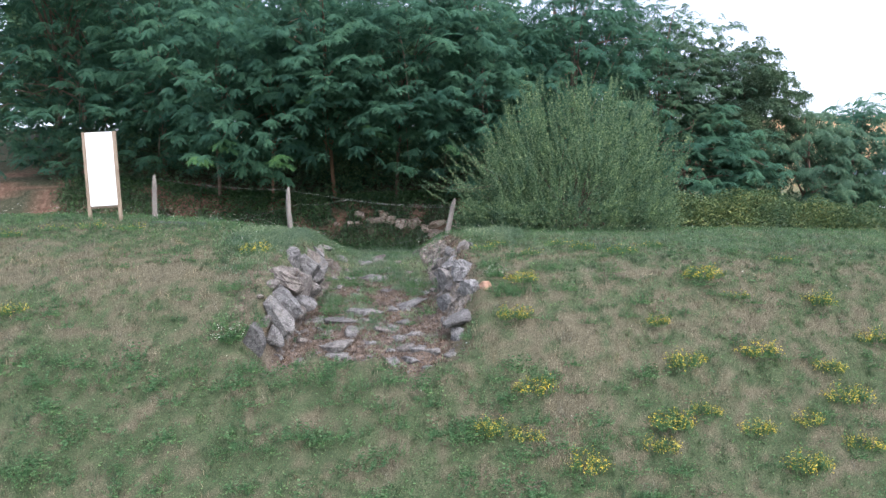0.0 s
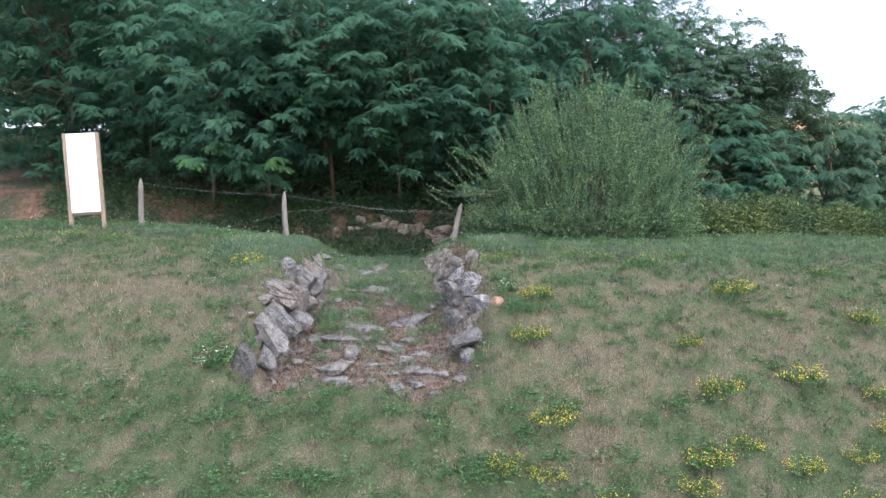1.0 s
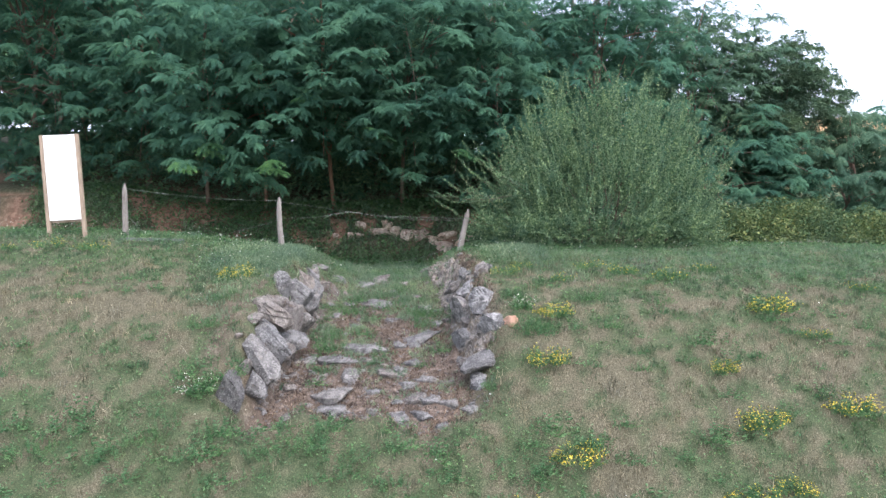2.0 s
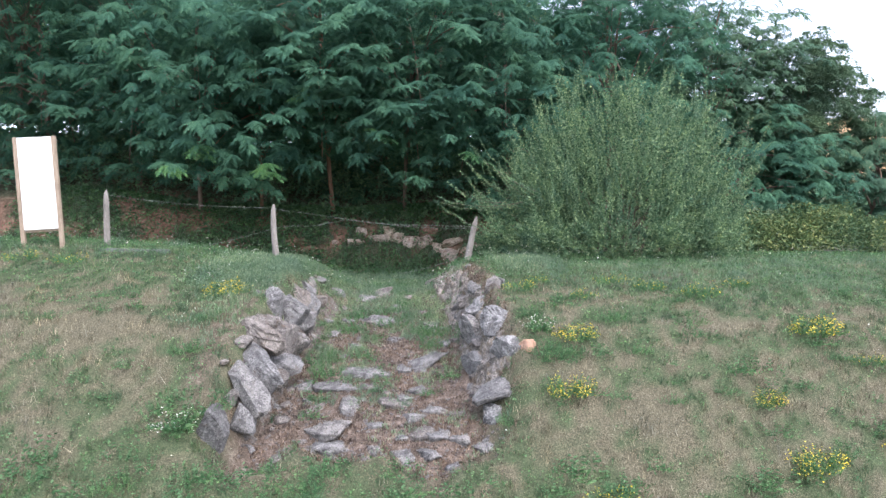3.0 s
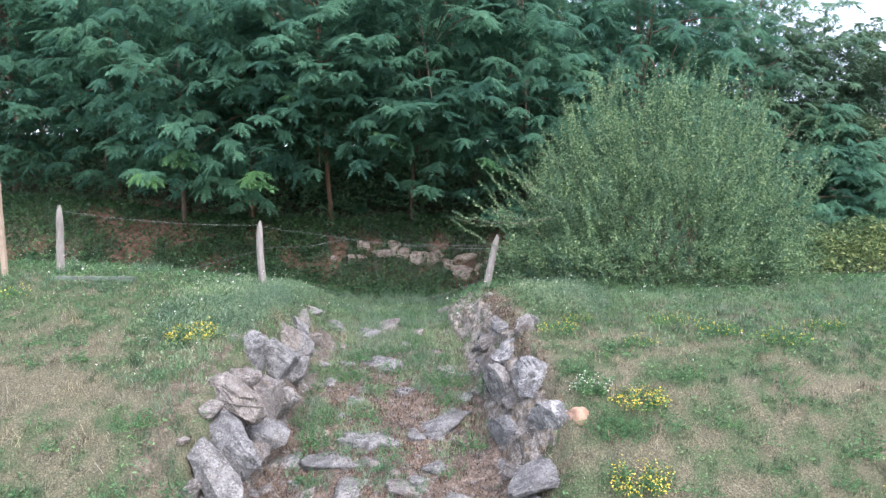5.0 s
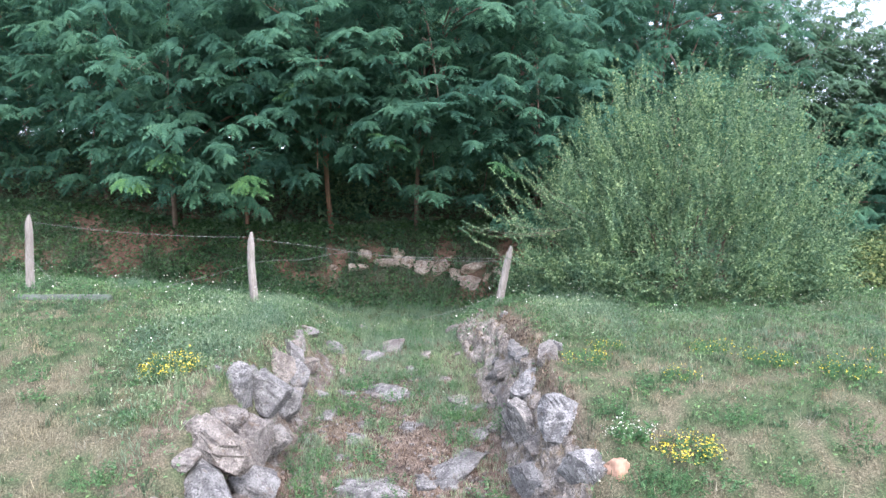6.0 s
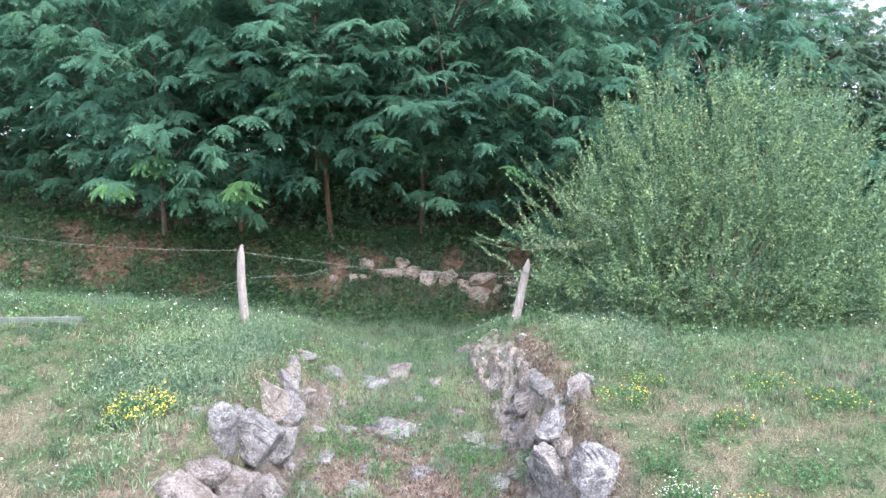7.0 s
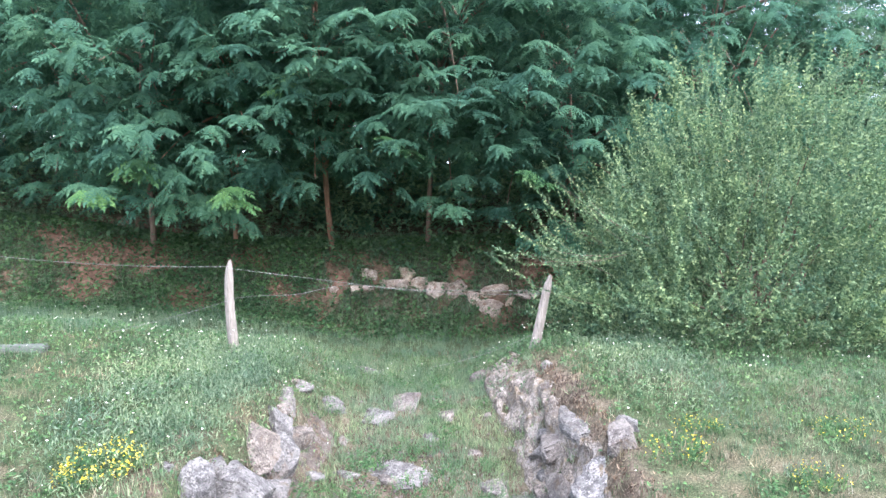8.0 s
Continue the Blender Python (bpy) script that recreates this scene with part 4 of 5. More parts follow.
# ---------------------------------------------------------------- bush
def bush():
    o = np.array((3.6, 19.4, float(height(3.6, 19.4))))
    b = tagged(empty("bush", o), "large rounded grey-green bush with upright leafy shoots", "bush")
    r = np.random.default_rng(41)
    n = 4700
    d = r.normal(size=(n * 2, 3))
    d[:, 2] = np.abs(d[:, 2]) * 0.9 - 0.12
    d /= np.linalg.norm(d, axis=1)[:, None]
    d = d[:n]
    rad = r.uniform(0.10, 1.0, n) ** 0.36
    lump = np.array([noise.noise(Vector(q) * 3.0) for q in d])
    p = o + (0, 0, 0.45) + d * (rad * (0.96 + 0.26 * lump))[:, None] * np.array((3.1, 2.5, 3.75))
    p[:, 0] += 0.11 * (p[:, 2] - 1)
    p[:, 2] = np.maximum(p[:, 2], height(p[:, 0], p[:, 1]) + 0.05)
    # shoots gather into upright plumes with dark gaps between
    lead = r.choice(n, 230, replace=False)
    lead_p, lead_d = p[lead], d[lead] * np.array((0.75, 0.8, 0.5)) + (0.05, 0, 0.75) + r.normal(0, 0.16, (230, 3))
    lead_d /= np.linalg.norm(lead_d, axis=1)[:, None]
    which = np.array([np.argmin(((lead_p - q) ** 2 * (1, 1, 0.5)).sum(1)) for q in p])
    gap = lead_p[which] - p
    along = np.sum(gap * lead_d[which], 1)[:, None] * lead_d[which]
    p = p + 0.27 * (gap - along)
    dirs = lead_d[which] - 0.30 * (gap - along) + r.normal(0, 0.10, (n, 3))
    dirs /= np.linalg.norm(dirs, axis=1)[:, None]
    chunks = []
    for s in range(4):
        tv, tf = shoot(24, 0.62, 0.060, 0.041, 50 + s)
        m = np.arange(n) % 4 == s
        yaw, pitch = np.arctan2(dirs[m, 1], dirs[m, 0]), np.arcsin(dirs[m, 2])
        chunks.append(scatter(tv, tf, p[m] - dirs[m] * r.uniform(0.1, 0.45, m.sum())[:, None], turns(yaw, pitch, r.uniform(0, 6.3, m.sum())), r.uniform(0.7, 1.35, m.sum())))
    # sprigs standing out of the outline
    m = r.choice(np.flatnonzero((rad > 0.8) & (d[:, 2] > 0.1)), 300, replace=False)
    tv, tf = shoot(24, 0.75, 0.07, 0.045, 59, 0.05)
    dd = dirs[m] + (0, 0, 0.5)
    dd /= np.linalg.norm(dd, axis=1)[:, None]
    chunks.append(scatter(tv, tf, p[m], turns(np.arctan2(dd[:, 1], dd[:, 0]), np.arcsin(dd[:, 2]), r.uniform(0, 6.3, len(m))), r.uniform(0.7, 1.2, len(m))))
    # low skirt of leaves down to the grass
    m = 620
    a = r.uniform(-0.2, math.pi + 0.2, m)
    q = np.stack([o[0] - 0.25 + 3.0 * np.cos(a) * r.uniform(0.8, 1.0, m), o[1] - 2.35 * np.sin(a) * r.uniform(0.8, 1.0, m), 0 * a], -1)
    q[:, 2] = height(q[:, 0], q[:, 1]) + r.uniform(0.0, 0.7, m)
    tv, tf = shoot(21, 0.55, 0.070, 0.048, 58, 0.3)
    chunks.append(scatter(tv, tf, q, turns(-a + r.normal(0, 0.5, m), r.uniform(0.1, 0.9, m), r.uniform(0, 6.3, m)), r.uniform(0.7, 1.2, m)))
    # long arching shoots that reach out beside the leaning post
    for j in range(10):
        a = np.array((1.3 + r.uniform(-0.4, 0.5), 18.2 + r.uniform(-0.5, 0.4), 0.7 + r.uniform(-0.1, 0.9)))
        e = np.array((-0.65 + 0.11 * j + r.uniform(-0.1, 0.2), 17.8 + r.uniform(-0.3, 0.5), 0.95 + 0.17 * j + r.uniform(-0.15, 0.35)))
        k = np.linspace(0.1, 1, 5)[:, None]
        q = a + (e - a) * k + np.array((0, 0, 1.0)) * 0.45 * (k ** 2.2 - k)
        dd = np.gradient(q, axis=0) + (0, 0, 0.05)
        dd /= np.linalg.norm(dd, axis=1)[:, None]
        tv, tf = shoot(24, 0.60, 0.066, 0.046, 80 + j)
        chunks.append(scatter(tv, tf, q - dd * 0.15, turns(np.arctan2(dd[:, 1], dd[:, 0]), np.arcsin(dd[:, 2]), r.uniform(0, 6.3, 5)), np.linspace(1.0, 0.75, 5)))
        v, f = tube(q, np.linspace(0.005, 0.002, 5), 4)
        part_np("twig", v, f, M_TWIG, b, o, True)
    v, f = merged(chunks)
    part_np("foliage", v, f, M_BUSH, b, o)
    for j in range(26):
        q = o + 0.8 * (p[r.integers(n)] - o)
        s = o + np.append(r.normal(0, 0.35, 2), -0.2)
        k = np.linspace(0, 1, 9)
        mid = s + (q - s) * k[:, None]
        mid[:, 2] += 0.35 * np.sin(k * math.pi)
        v, f = tube(mid, 0.025 * (1.1 - 0.9 * k), 5)
        part_np("stem", v, f, M_TWIG, b, o, True)


bush()


def thicket(name, along, half, tall, n, leaf, wide, mat, seed, label, category, spare=None):
    """Low tangled leaves heaped over a line of points."""
    r = np.random.default_rng(seed)
    pts = np.array(along, float)
    t = r.uniform(0, len(pts) - 1, n)
    i = np.minimum(t.astype(int), len(pts) - 2)
    c = pts[i] + (pts[i + 1] - pts[i]) * (t - i)[:, None]
    u = r.uniform(-1, 1, n)
    x, y = c[:, 0] + r.normal(0, 0.15, n), c[:, 1] + u * half
    if spare:
        ok = r.random(n) > spare(x, y)
        x, y, u = x[ok], y[ok], u[ok]
        n = len(x)
    top = tall * np.sqrt(np.clip(1 - u * u, 0.02, 1)) * (0.65 + 0.7 * fbm(x * 1.1, y * 1.1, seed))
    z = height(x, y) + top * r.uniform(0.05, 1.0, n) ** 0.5
    lv, lf = single_leaf(leaf, wide)
    v, f = scatter(lv, lf, np.stack([x, y, z], -1), turns(r.uniform(0, 6.3, n), r.uniform(-0.9, 0.5, n), r.uniform(-0.6, 0.6, n)), r.uniform(0.6, 1.3, n))
    o = (pts[0][0], pts[0][1], float(height(pts[0][0], pts[0][1])))
    return tagged(part_np(name, v, f, mat, None, o), label, category, kind="stuff")


thicket("hedge", [(6.0, 20.2), (8.5, 21.4), (11.0, 22.3), (15.0, 23.6), (20, 25)], 1.1, 1.30, 28000, 0.085, 0.058, M_BRAMBLE, 61,
        "low tangled bramble hedge with yellowing leaves", "hedge")
thicket("undergrowth", [(-15, 25.6), (-8, 25.4), (-2, 25.2), (3, 25.4), (8, 25.6)], 1.9, 2.2, 40000, 0.13, 0.085, M_IVY, 62,
        "dark ivy and saplings under the trees", "undergrowth")
thicket("shrubbery", [(-19, 28.5), (-10, 28.6), (-2, 28.8), (6, 28.5)], 1.3, 7.0, 46000, 0.42, 0.27, M_IVY, 65,
        "dark shrubs closing the wood behind the trees", "shrubs")
thicket("bank_ivy", [(-14, 23.2), (-8, 23.3), (-4, 23.4), (1, 23.4), (4, 23.4)], 1.0, 0.30, 42000, 0.085, 0.065, M_WEED, 63,
        "ivy and low weeds creeping over the earth bank", "ivy",
        lambda x, y: 0.45 * step(-4.6, -4.2, x) * step(1.0, 0.6, x) * step(22.6, 22.8, y) * step(23.6, 23.4, y) + 0.40 * step(0.50, 0.60, bare_earth(x, y)))
thicket("ditch_weeds", [(-12, 21.8), (-6, 22.1), (-2, 22.3), (3, 22.3)], 0.7, 0.16, 5000, 0.07, 0.05, M_WEED, 64,
        "low green weeds at the foot of the bank", "weeds")


# ---------------------------------------------------------------- turf and flowers
def blades(n, xr, yr, chance, length, width, mat, seed, name, label, lean=0.5, per=14, spread=0.024):
    """Many single grass blades over a stretch of ground, as one mesh."""
    r = np.random.default_rng(seed)
    tufts = n // per
    x, y = r.uniform(*xr, tufts), r.uniform(*yr, tufts)
    ok = r.random(tufts) < chance(x, y)
    x, y = x[ok], y[ok]
    few = r.uniform(0.4, 1.0, len(x))
    grown = np.repeat(r.uniform(0.6, 1.35, len(x)), per)
    live = r.random(len(x) * per) < np.repeat(few, per)
    x, y = np.repeat(x, per), np.repeat(y, per)
    x, y = (x + r.normal(0, spread, len(x)))[live], (y + r.normal(0, spread, len(y)))[live]
    grown = grown[live]
    n = len(x)
    z = height(x, y) - 0.008
    ln = length(x, y) * r.uniform(0.55, 1.25, n) * grown
    a, tilt = r.uniform(0, 2 * np.pi, n), np.abs(r.normal(0, lean, n))
    d = np.stack([np.cos(a) * np.sin(tilt), np.sin(a) * np.sin(tilt), np.cos(tilt)], -1)
    b = r.uniform(0, 2 * np.pi, n)
    s = np.stack([np.cos(b), np.sin(b), 0 * b], -1) * (width * r.uniform(0.6, 1.3, n) / 2)[:, None]
    p = np.stack([x, y, z], -1)
    v = np.stack([p - s, p + s, p + d * ln[:, None]], 1).reshape(-1, 3)
    f = np.arange(3 * n).reshape(-1, 3)
    return tagged(part_np(name, v, f, mat), label, "grass", kind="stuff")


def wall_bare(x, y):
    ridge = np.interp(y, [11, 13, 16, 18], [0.42, 0.26, 0.0, -0.35])
    return np.exp(-((x - ridge) / 0.30) ** 4) * step(12.5, 13.2, y) * step(18, 17, y)


def open_turf(x, y):
    k = in_passage(x, y)
    inside = k ** np.interp(y, [14, 16], [2, 5]) * step(20, 16.5, y)
    return (1 - np.clip(inside * 1.25, 0, 1)) * (1 - 0.85 * wall_bare(x, y)) * (1 - 0.35 * worn(x, y)) * (np.abs(x) < 1.0 + 0.78 * y)


def rank(x, y):
    """Taller growth along the fence, round the bush and beside the left wall."""
    fy = np.interp(x, [-16, -7.3, -4.2, -0.15, 3, 8], [15.2, 15.8, 16.4, 17.4, 16.9, 19.0])
    a = step(fy - 1.2, fy + 0.3, y) * step(fy + 2.6, fy + 1.2, y)
    b = step(1.0, 0.2, np.abs(x + 4.35)) * step(12.9, 14.2, y) * step(17.5, 16.5, y)
    c = step(0.8, 0.2, np.abs(x - 0.75)) * step(14.6, 15.6, y)
    return np.clip(a + b + 0.8 * c, 0, 1)


XR, YR = (-12.5, 12.5), (8.7, 20.5)
blades(440000, XR, YR, lambda x, y: open_turf(x, y) * (1.05 - greenness(x, y)), lambda x, y: 0.05 + 0.08 * fbm(x * 4, y * 4, 39), 0.0085, M_DRY, 71,
       "dry_grass", "short parched straw-coloured grass", 1.1, 22, 0.045)
blades(90000, XR, YR, lambda x, y: open_turf(x, y) * np.clip((1.05 - greenness(x, y)) * step(0.42, 0.56, fbm(x * 3, y * 3, 41)) + 1.5 * worn(x, y), 0, 1), lambda x, y: 0.14 + 0 * x, 0.007, M_STRAW, 66,
       "straw", "long pale fallen straw on the parched slope", 1.45, 16, 0.07)
blades(26000, (0.6, 2.8), (9.2, 11.4), worn, lambda x, y: 0.09 + 0 * x, 0.008, M_STRAW, 65,
       "straw", "trodden pale straw on a bare strip", 1.5, 12, 0.06)
blades(520000, XR, YR, lambda x, y: open_turf(x, y) * (0.08 + 0.92 * greenness(x, y)), lambda x, y: 0.045 + 0.10 * fbm(x * 5, y * 5, 15, 2) ** 2 + 0.04 * rank(x, y), 0.009, M_GRASS, 72,
       "green_grass", "short green mown grass with thin patches", 0.6, 24, 0.032)
blades(150000, XR, (12.5, 21.0), lambda x, y: open_turf(x, y) * rank(x, y) * (0.4 + 0.8 * fbm(x * 1.5, y * 1.5, 16)), lambda x, y: 0.05 + 0.10 * fbm(x * 1.2, y * 1.2, 17), 0.009, M_LUSH, 73,
       "tall_grass", "tall green grass and weeds along the fence", 0.7)
blades(60000, (-6, 3.5), (18.0, 22.8), lambda x, y: 0.85 + 0 * x, lambda x, y: 0.09 + 0.08 * fbm(x, y, 18), 0.010, M_LUSH, 74,
       "ditch_grass", "shaded green grass in the hollow behind the fence", 0.5)
blades(50000, (-12.5, -6), (17.0, 22.6), lambda x, y: 0.85 + 0 * x, lambda x, y: 0.12 + 0.08 * fbm(x, y, 18), 0.012, M_LUSH, 76,
       "ditch_grass", "shaded green grass in the hollow behind the fence", 0.5)


def bank_face(x, y):
    return step(22.2, 22.5, y) * step(4.5, 3, x) * step(0.62, 0.45, bare_earth(x, y))


blades(70000, (-14, 4), (22.2, 24.6), bank_face, lambda x, y: 0.16 + 0.16 * fbm(x, y, 28), 0.014, M_LUSH, 78,
       "bank_grass", "rank green grass over the earth bank", 0.7)
blades(26000, (-14, 4), (22.2, 24.6), lambda x, y: 0.6 * step(0.40, 0.55, fbm(x * 0.9, y, 29)), lambda x, y: 0.18 + 0 * x, 0.010, M_DRY, 68,
       "bank_straw", "dry straw hanging over the earth bank", 1.0)


blades(22000, (-4.1, -3.2), (12.2, 18.4), lambda x, y: (0.35 + 0.65 * step(12.6, 14.4, y)) * (0.35 + 0.8 * fbm(x * 2, y * 2, 26)) * step(-3.3 - 0.25 * step(15, 13, y), -3.5 - 0.25 * step(15, 13, y), x), lambda x, y: 0.09 + 0.07 * fbm(x * 2, y * 2, 27), 0.009, M_LUSH, 69,
       "lip_grass", "green grass hanging over the edge of the passage", 0.8)


blades(180000, (0.8, 12.5), (13.5, 20.0), lambda x, y: open_turf(x, y) * step(0.8, 2.0, x) * step(13.5, 15.0, y + 1.2 * (fbm(x * 1.5, y * 1.5, 35) - 0.5)), lambda x, y: 0.055 + 0.04 * fbm(x * 4, y * 4, 36), 0.010, M_TERRACE, 67,
       "terrace_grass", "light green mown grass of the level terrace", 0.9)


# clover, plantain and other low leaves in the turf
r = np.random.default_rng(79)
n = 240000
x, y = r.uniform(*XR, n), r.uniform(*YR, n)
ok = r.random(n) < open_turf(x, y) * np.clip(0.75 * (greenness(x, y) - 0.35) + 0.25 * rank(x, y), 0, 1)
x, y = x[ok], y[ok]
n = len(x)
lv, lf = single_leaf(0.038, 0.023)
z = height(x, y) + r.uniform(0.005, 0.05, n) * (1 + 1.8 * rank(x, y))
v, f = scatter(lv, lf, np.stack([x, y, z], -1), turns(r.uniform(0, 6.3, n), r.normal(0.25, 0.5, n), r.normal(0, 0.5, n)), r.uniform(0.6, 1.4, n))
tagged(part_np("low_weeds", v, f, M_WEED), "low clover and plantain leaves spread through the turf", "weeds", kind="stuff")


# lush weeds crowding the tops of the walls
r = np.random.default_rng(83)
n = 120000
x, y = r.uniform(-5.6, 2.0, n), r.uniform(12.6, 18.2, n)
lush = np.exp(-((x + 4.1) / 0.80) ** 4) * step(13.3, 14.6, y) * step(18, 17, y) + 0.7 * np.exp(-((x - 1.1) / 0.6) ** 4) * step(14.8, 15.8, y) + np.exp(-((x + 4.1) / 0.3) ** 2) * step(11, 12, y) * 0.35
ok = r.random(n) < np.clip(lush * (0.3 + 1.2 * fbm(x * 2, y * 2, 85)), 0, 1)
x, y = x[ok], y[ok]
n = len(x)
lv, lf = single_leaf(0.050, 0.011)
z = height(x, y) + r.uniform(0.01, 0.20, n) * (0.4 + 0.9 * fbm(x * 3, y * 3, 86))
v, f = scatter(lv, lf, np.stack([x, y, z], -1), turns(r.uniform(0, 6.3, n), r.normal(0.75, 0.45, n), r.normal(0, 0.5, n)), r.uniform(0.6, 1.4, n))
tagged(part_np("lush_weeds", v, f, M_TERRACE), "lush bright green weeds crowding the passage edges", "weeds", kind="stuff")


GREEN_SPOTS = [(-2.76, 14.38, 0.36), (-2.57, 13.67, 0.20), (-0.85, 15.0, 0.42), (-2.83, 15.33, 0.30), (-1.84, 13.75, 0.16), (-1.57, 12.79, 0.20),
               (-2.29, 12.68, 0.22), (-1.49, 16.46, 0.5), (-1.05, 15.7, 0.4), (-0.89, 13.3, 0.15), (-2.4, 16.2, 0.4), (-0.35, 14.6, 0.2), (-2.1, 14.3, 0.2)]


def floor_green(x, y):
    spots = sum(np.exp(-(((x - a) ** 2 + (y - b) ** 2) / (c * c)) ** 2) for a, b, c in GREEN_SPOTS)
    return in_passage(x, y) * np.clip(step(13.5, 17.0, y) * 0.75 + 1.4 * spots + 2.6 * (fbm(x * 2.7, y * 2.7, 19) - 0.55), 0, 1)


blades(190000, (-3.9, 0.5), (11.0, 19.5), floor_green, lambda x, y: 0.06 + 0.07 * fbm(x * 2, y * 2, 20), 0.009, M_TERRACE, 75,
       "passage_grass", "green grass growing over the passage floor", 0.6)
blades(170000, (-3.7, 1.1), (10.9, 18.0), lambda x, y: np.maximum(in_passage(x, y) * (1.0 - 0.8 * step(14, 17.5, y)), 0.45 * wall_bare(x, y)), lambda x, y: 0.05 + 0 * x, 0.016, M_LITTER, 77,
       "dry_litter", "dead moss stems and brown leaf litter", 1.15)


blades(13000, (-1.3, 0.9), (11.9, 18.6), lambda x, y: in_passage(x, y) * (1 - in_passage(x, y)) * 4 * step(-1.5, -1.2, x) * step(0.42, 0.58, fbm(x * 3.1, y * 3.1, 51)), lambda x, y: 0.11 + 0 * x, 0.009, M_DRY, 52,
       "wall_straw", "dry grass and moss rooted between the wall stones", 0.9, 12, 0.03)


def weed_clump(seed, spread, tall, flowers, petal, name, category):
    """A leafy clump, with small flower heads where it has any."""
    r = np.random.default_rng(seed)
    c = empty(name, (0, 0, 0))
    stems = 80 if spread > 0.2 else 30
    a, rad = r.uniform(0, 6.28, stems), spread * np.sqrt(r.random(stems))
    p = np.stack([rad * np.cos(a), 0.8 * rad * np.sin(a), 0 * a - 0.02], -1)
    hgt = tall * r.uniform(0.55, 1.1, stems) * (1.05 - 0.5 * (rad / spread) ** 2)
    tv, tf = shoot(14, 1.0, 0.24, 0.11, seed + 5, 0.1) if spread > 0.2 else shoot(9, 1.0, 0.32, 0.15, seed + 5, 0.1)
    yaw = a + r.normal(0, 0.6, stems)
    pitch = np.radians(90) - np.abs(r.normal(0.25, 0.25, stems)) - 0.35 * rad / spread
    rot = turns(yaw, pitch, r.uniform(0, 6.3, stems))
    v, f = scatter(tv, tf, p, rot, hgt)
    part_np("foliage", v, f, M_WEED, c)
    if flowers:
        k = r.integers(0, stems, flowers)
        tip = p[k] + rot[k][:, :, 0] * (hgt[k] * r.uniform(0.82, 1.12, flowers))[:, None] + r.normal(0, 0.025, (flowers, 3))
        n = 6
        ang = np.linspace(0, 2 * np.pi, n, endpoint=False)
        fv = np.vstack([[0, 0, -0.3], np.stack([np.cos(ang), np.sin(ang), 0.15 + 0.25 * np.sin(3 * ang)], -1)])
        ff = np.array([(0, i + 1, (i + 1) % n + 1) for i in range(n)])
        v, f = scatter(fv, ff, tip, turns(r.uniform(0, 6.3, flowers), r.normal(0, 0.5, flowers), r.normal(0, 0.5, flowers)), r.uniform(0.0045, 0.0090, flowers))
        tagged(part_np("flower_head", v, f, petal, c, label="small bright flower heads"), kind="stuff")
    return tagged(c, "", category)


YELLOW_AT = [(4.98, 12.94), (6.9, 12.31), (5.37, 12.42), (3.73, 11.79), (5.31, 11.29), (3.96, 11.05), (6.35, 11.08), (6.39, 10.59), (3.42, 10.15),
             (6.23, 9.91), (5.58, 10.28), (7.49, 11.59), (3.13, 9.81), (1.93, 9.52), (1.38, 10.61), (0.6, 10.05), (1.11, 9.95), (1.15, 11.87),
             (1.40, 12.70), (3.66, 14.05), (6.81, 13.6), (5.22, 9.61), (4.71, 10.1), (4.01, 10.33), (-4.12, 13.86), (-9.56, 14.14), (-8.82, 14.47),
             (-8.06, 14.69), (-7.18, 14.66), (-7.7, 11.39), (1.09, 14.85), (0.76, 14.42), (2.35, 14.68), (1.75, 13.96), (2.9, 14.3), (4.4, 14.5)]
YELLOW_BIG = (4, 8, 13, 7, 0, 5, 19)
GREEN_AT = [(-3.80, 11.40), (-5.61, 10.34), (-2.56, 10.49), (-2.09, 10.65), (-0.98, 10.1), (2.18, 12.49), (0.99, 12.45), (0.30, 11.74), (-2.04, 9.69),
            (-0.86, 9.68), (-2.86, 9.55), (-4.01, 9.09), (-6.24, 9.07), (2.23, 9.93), (0.34, 10.16), (-6.66, 11.24), (-4.31, 10.5), (2.45, 11.76),
            (-2.52, 13.95), (-2.45, 13.55), (-0.85, 15.05), (-0.80, 14.50), (-1.55, 15.5), (-2.25, 15.3), (-4.05, 12.9), (-4.1, 12.2), (1.15, 12.35), (4.8, 13.0), (3.2, 13.1), (2.0, 13.2)]
kinds = [weed_clump(200 + i, 0.24, (0.20, 0.20, 0.17)[i], (430, 380, 90)[i], M_YELLOW, "yellow_flower_clump", "wildflowers") for i in range(3)]
for i, (x, y) in enumerate(YELLOW_AT):
    src = kinds[i % 3 if i < 3 else 0 if i == 24 else 2 if y > 13.4 else i % 2]
    big = 1.35 if i in YELLOW_BIG else 0.9 + 0.45 * ((i * 37) % 10) / 10
    m = pose(x, y, float(height(x, y)), 0, 0, (i * 77) % 360) @ Matrix.Scale(big, 4)
    if i < 3:
        ob = src
        ob.matrix_world = m
    else:
        ob = copy_thing(src, pose(x, y, float(height(x, y)), 0, 0, (i * 77) % 360))
        ob.scale = (big, big, big)
    tagged(ob, "broad leafy clump thick with small yellow flowers" if i in YELLOW_BIG else "small green weed clump dotted with yellow flowers", group="yellow flower clumps")
kinds = [weed_clump(300 + i, 0.24, 0.13, 0, M_YELLOW, "weed_clump", "weeds") for i in range(3)]
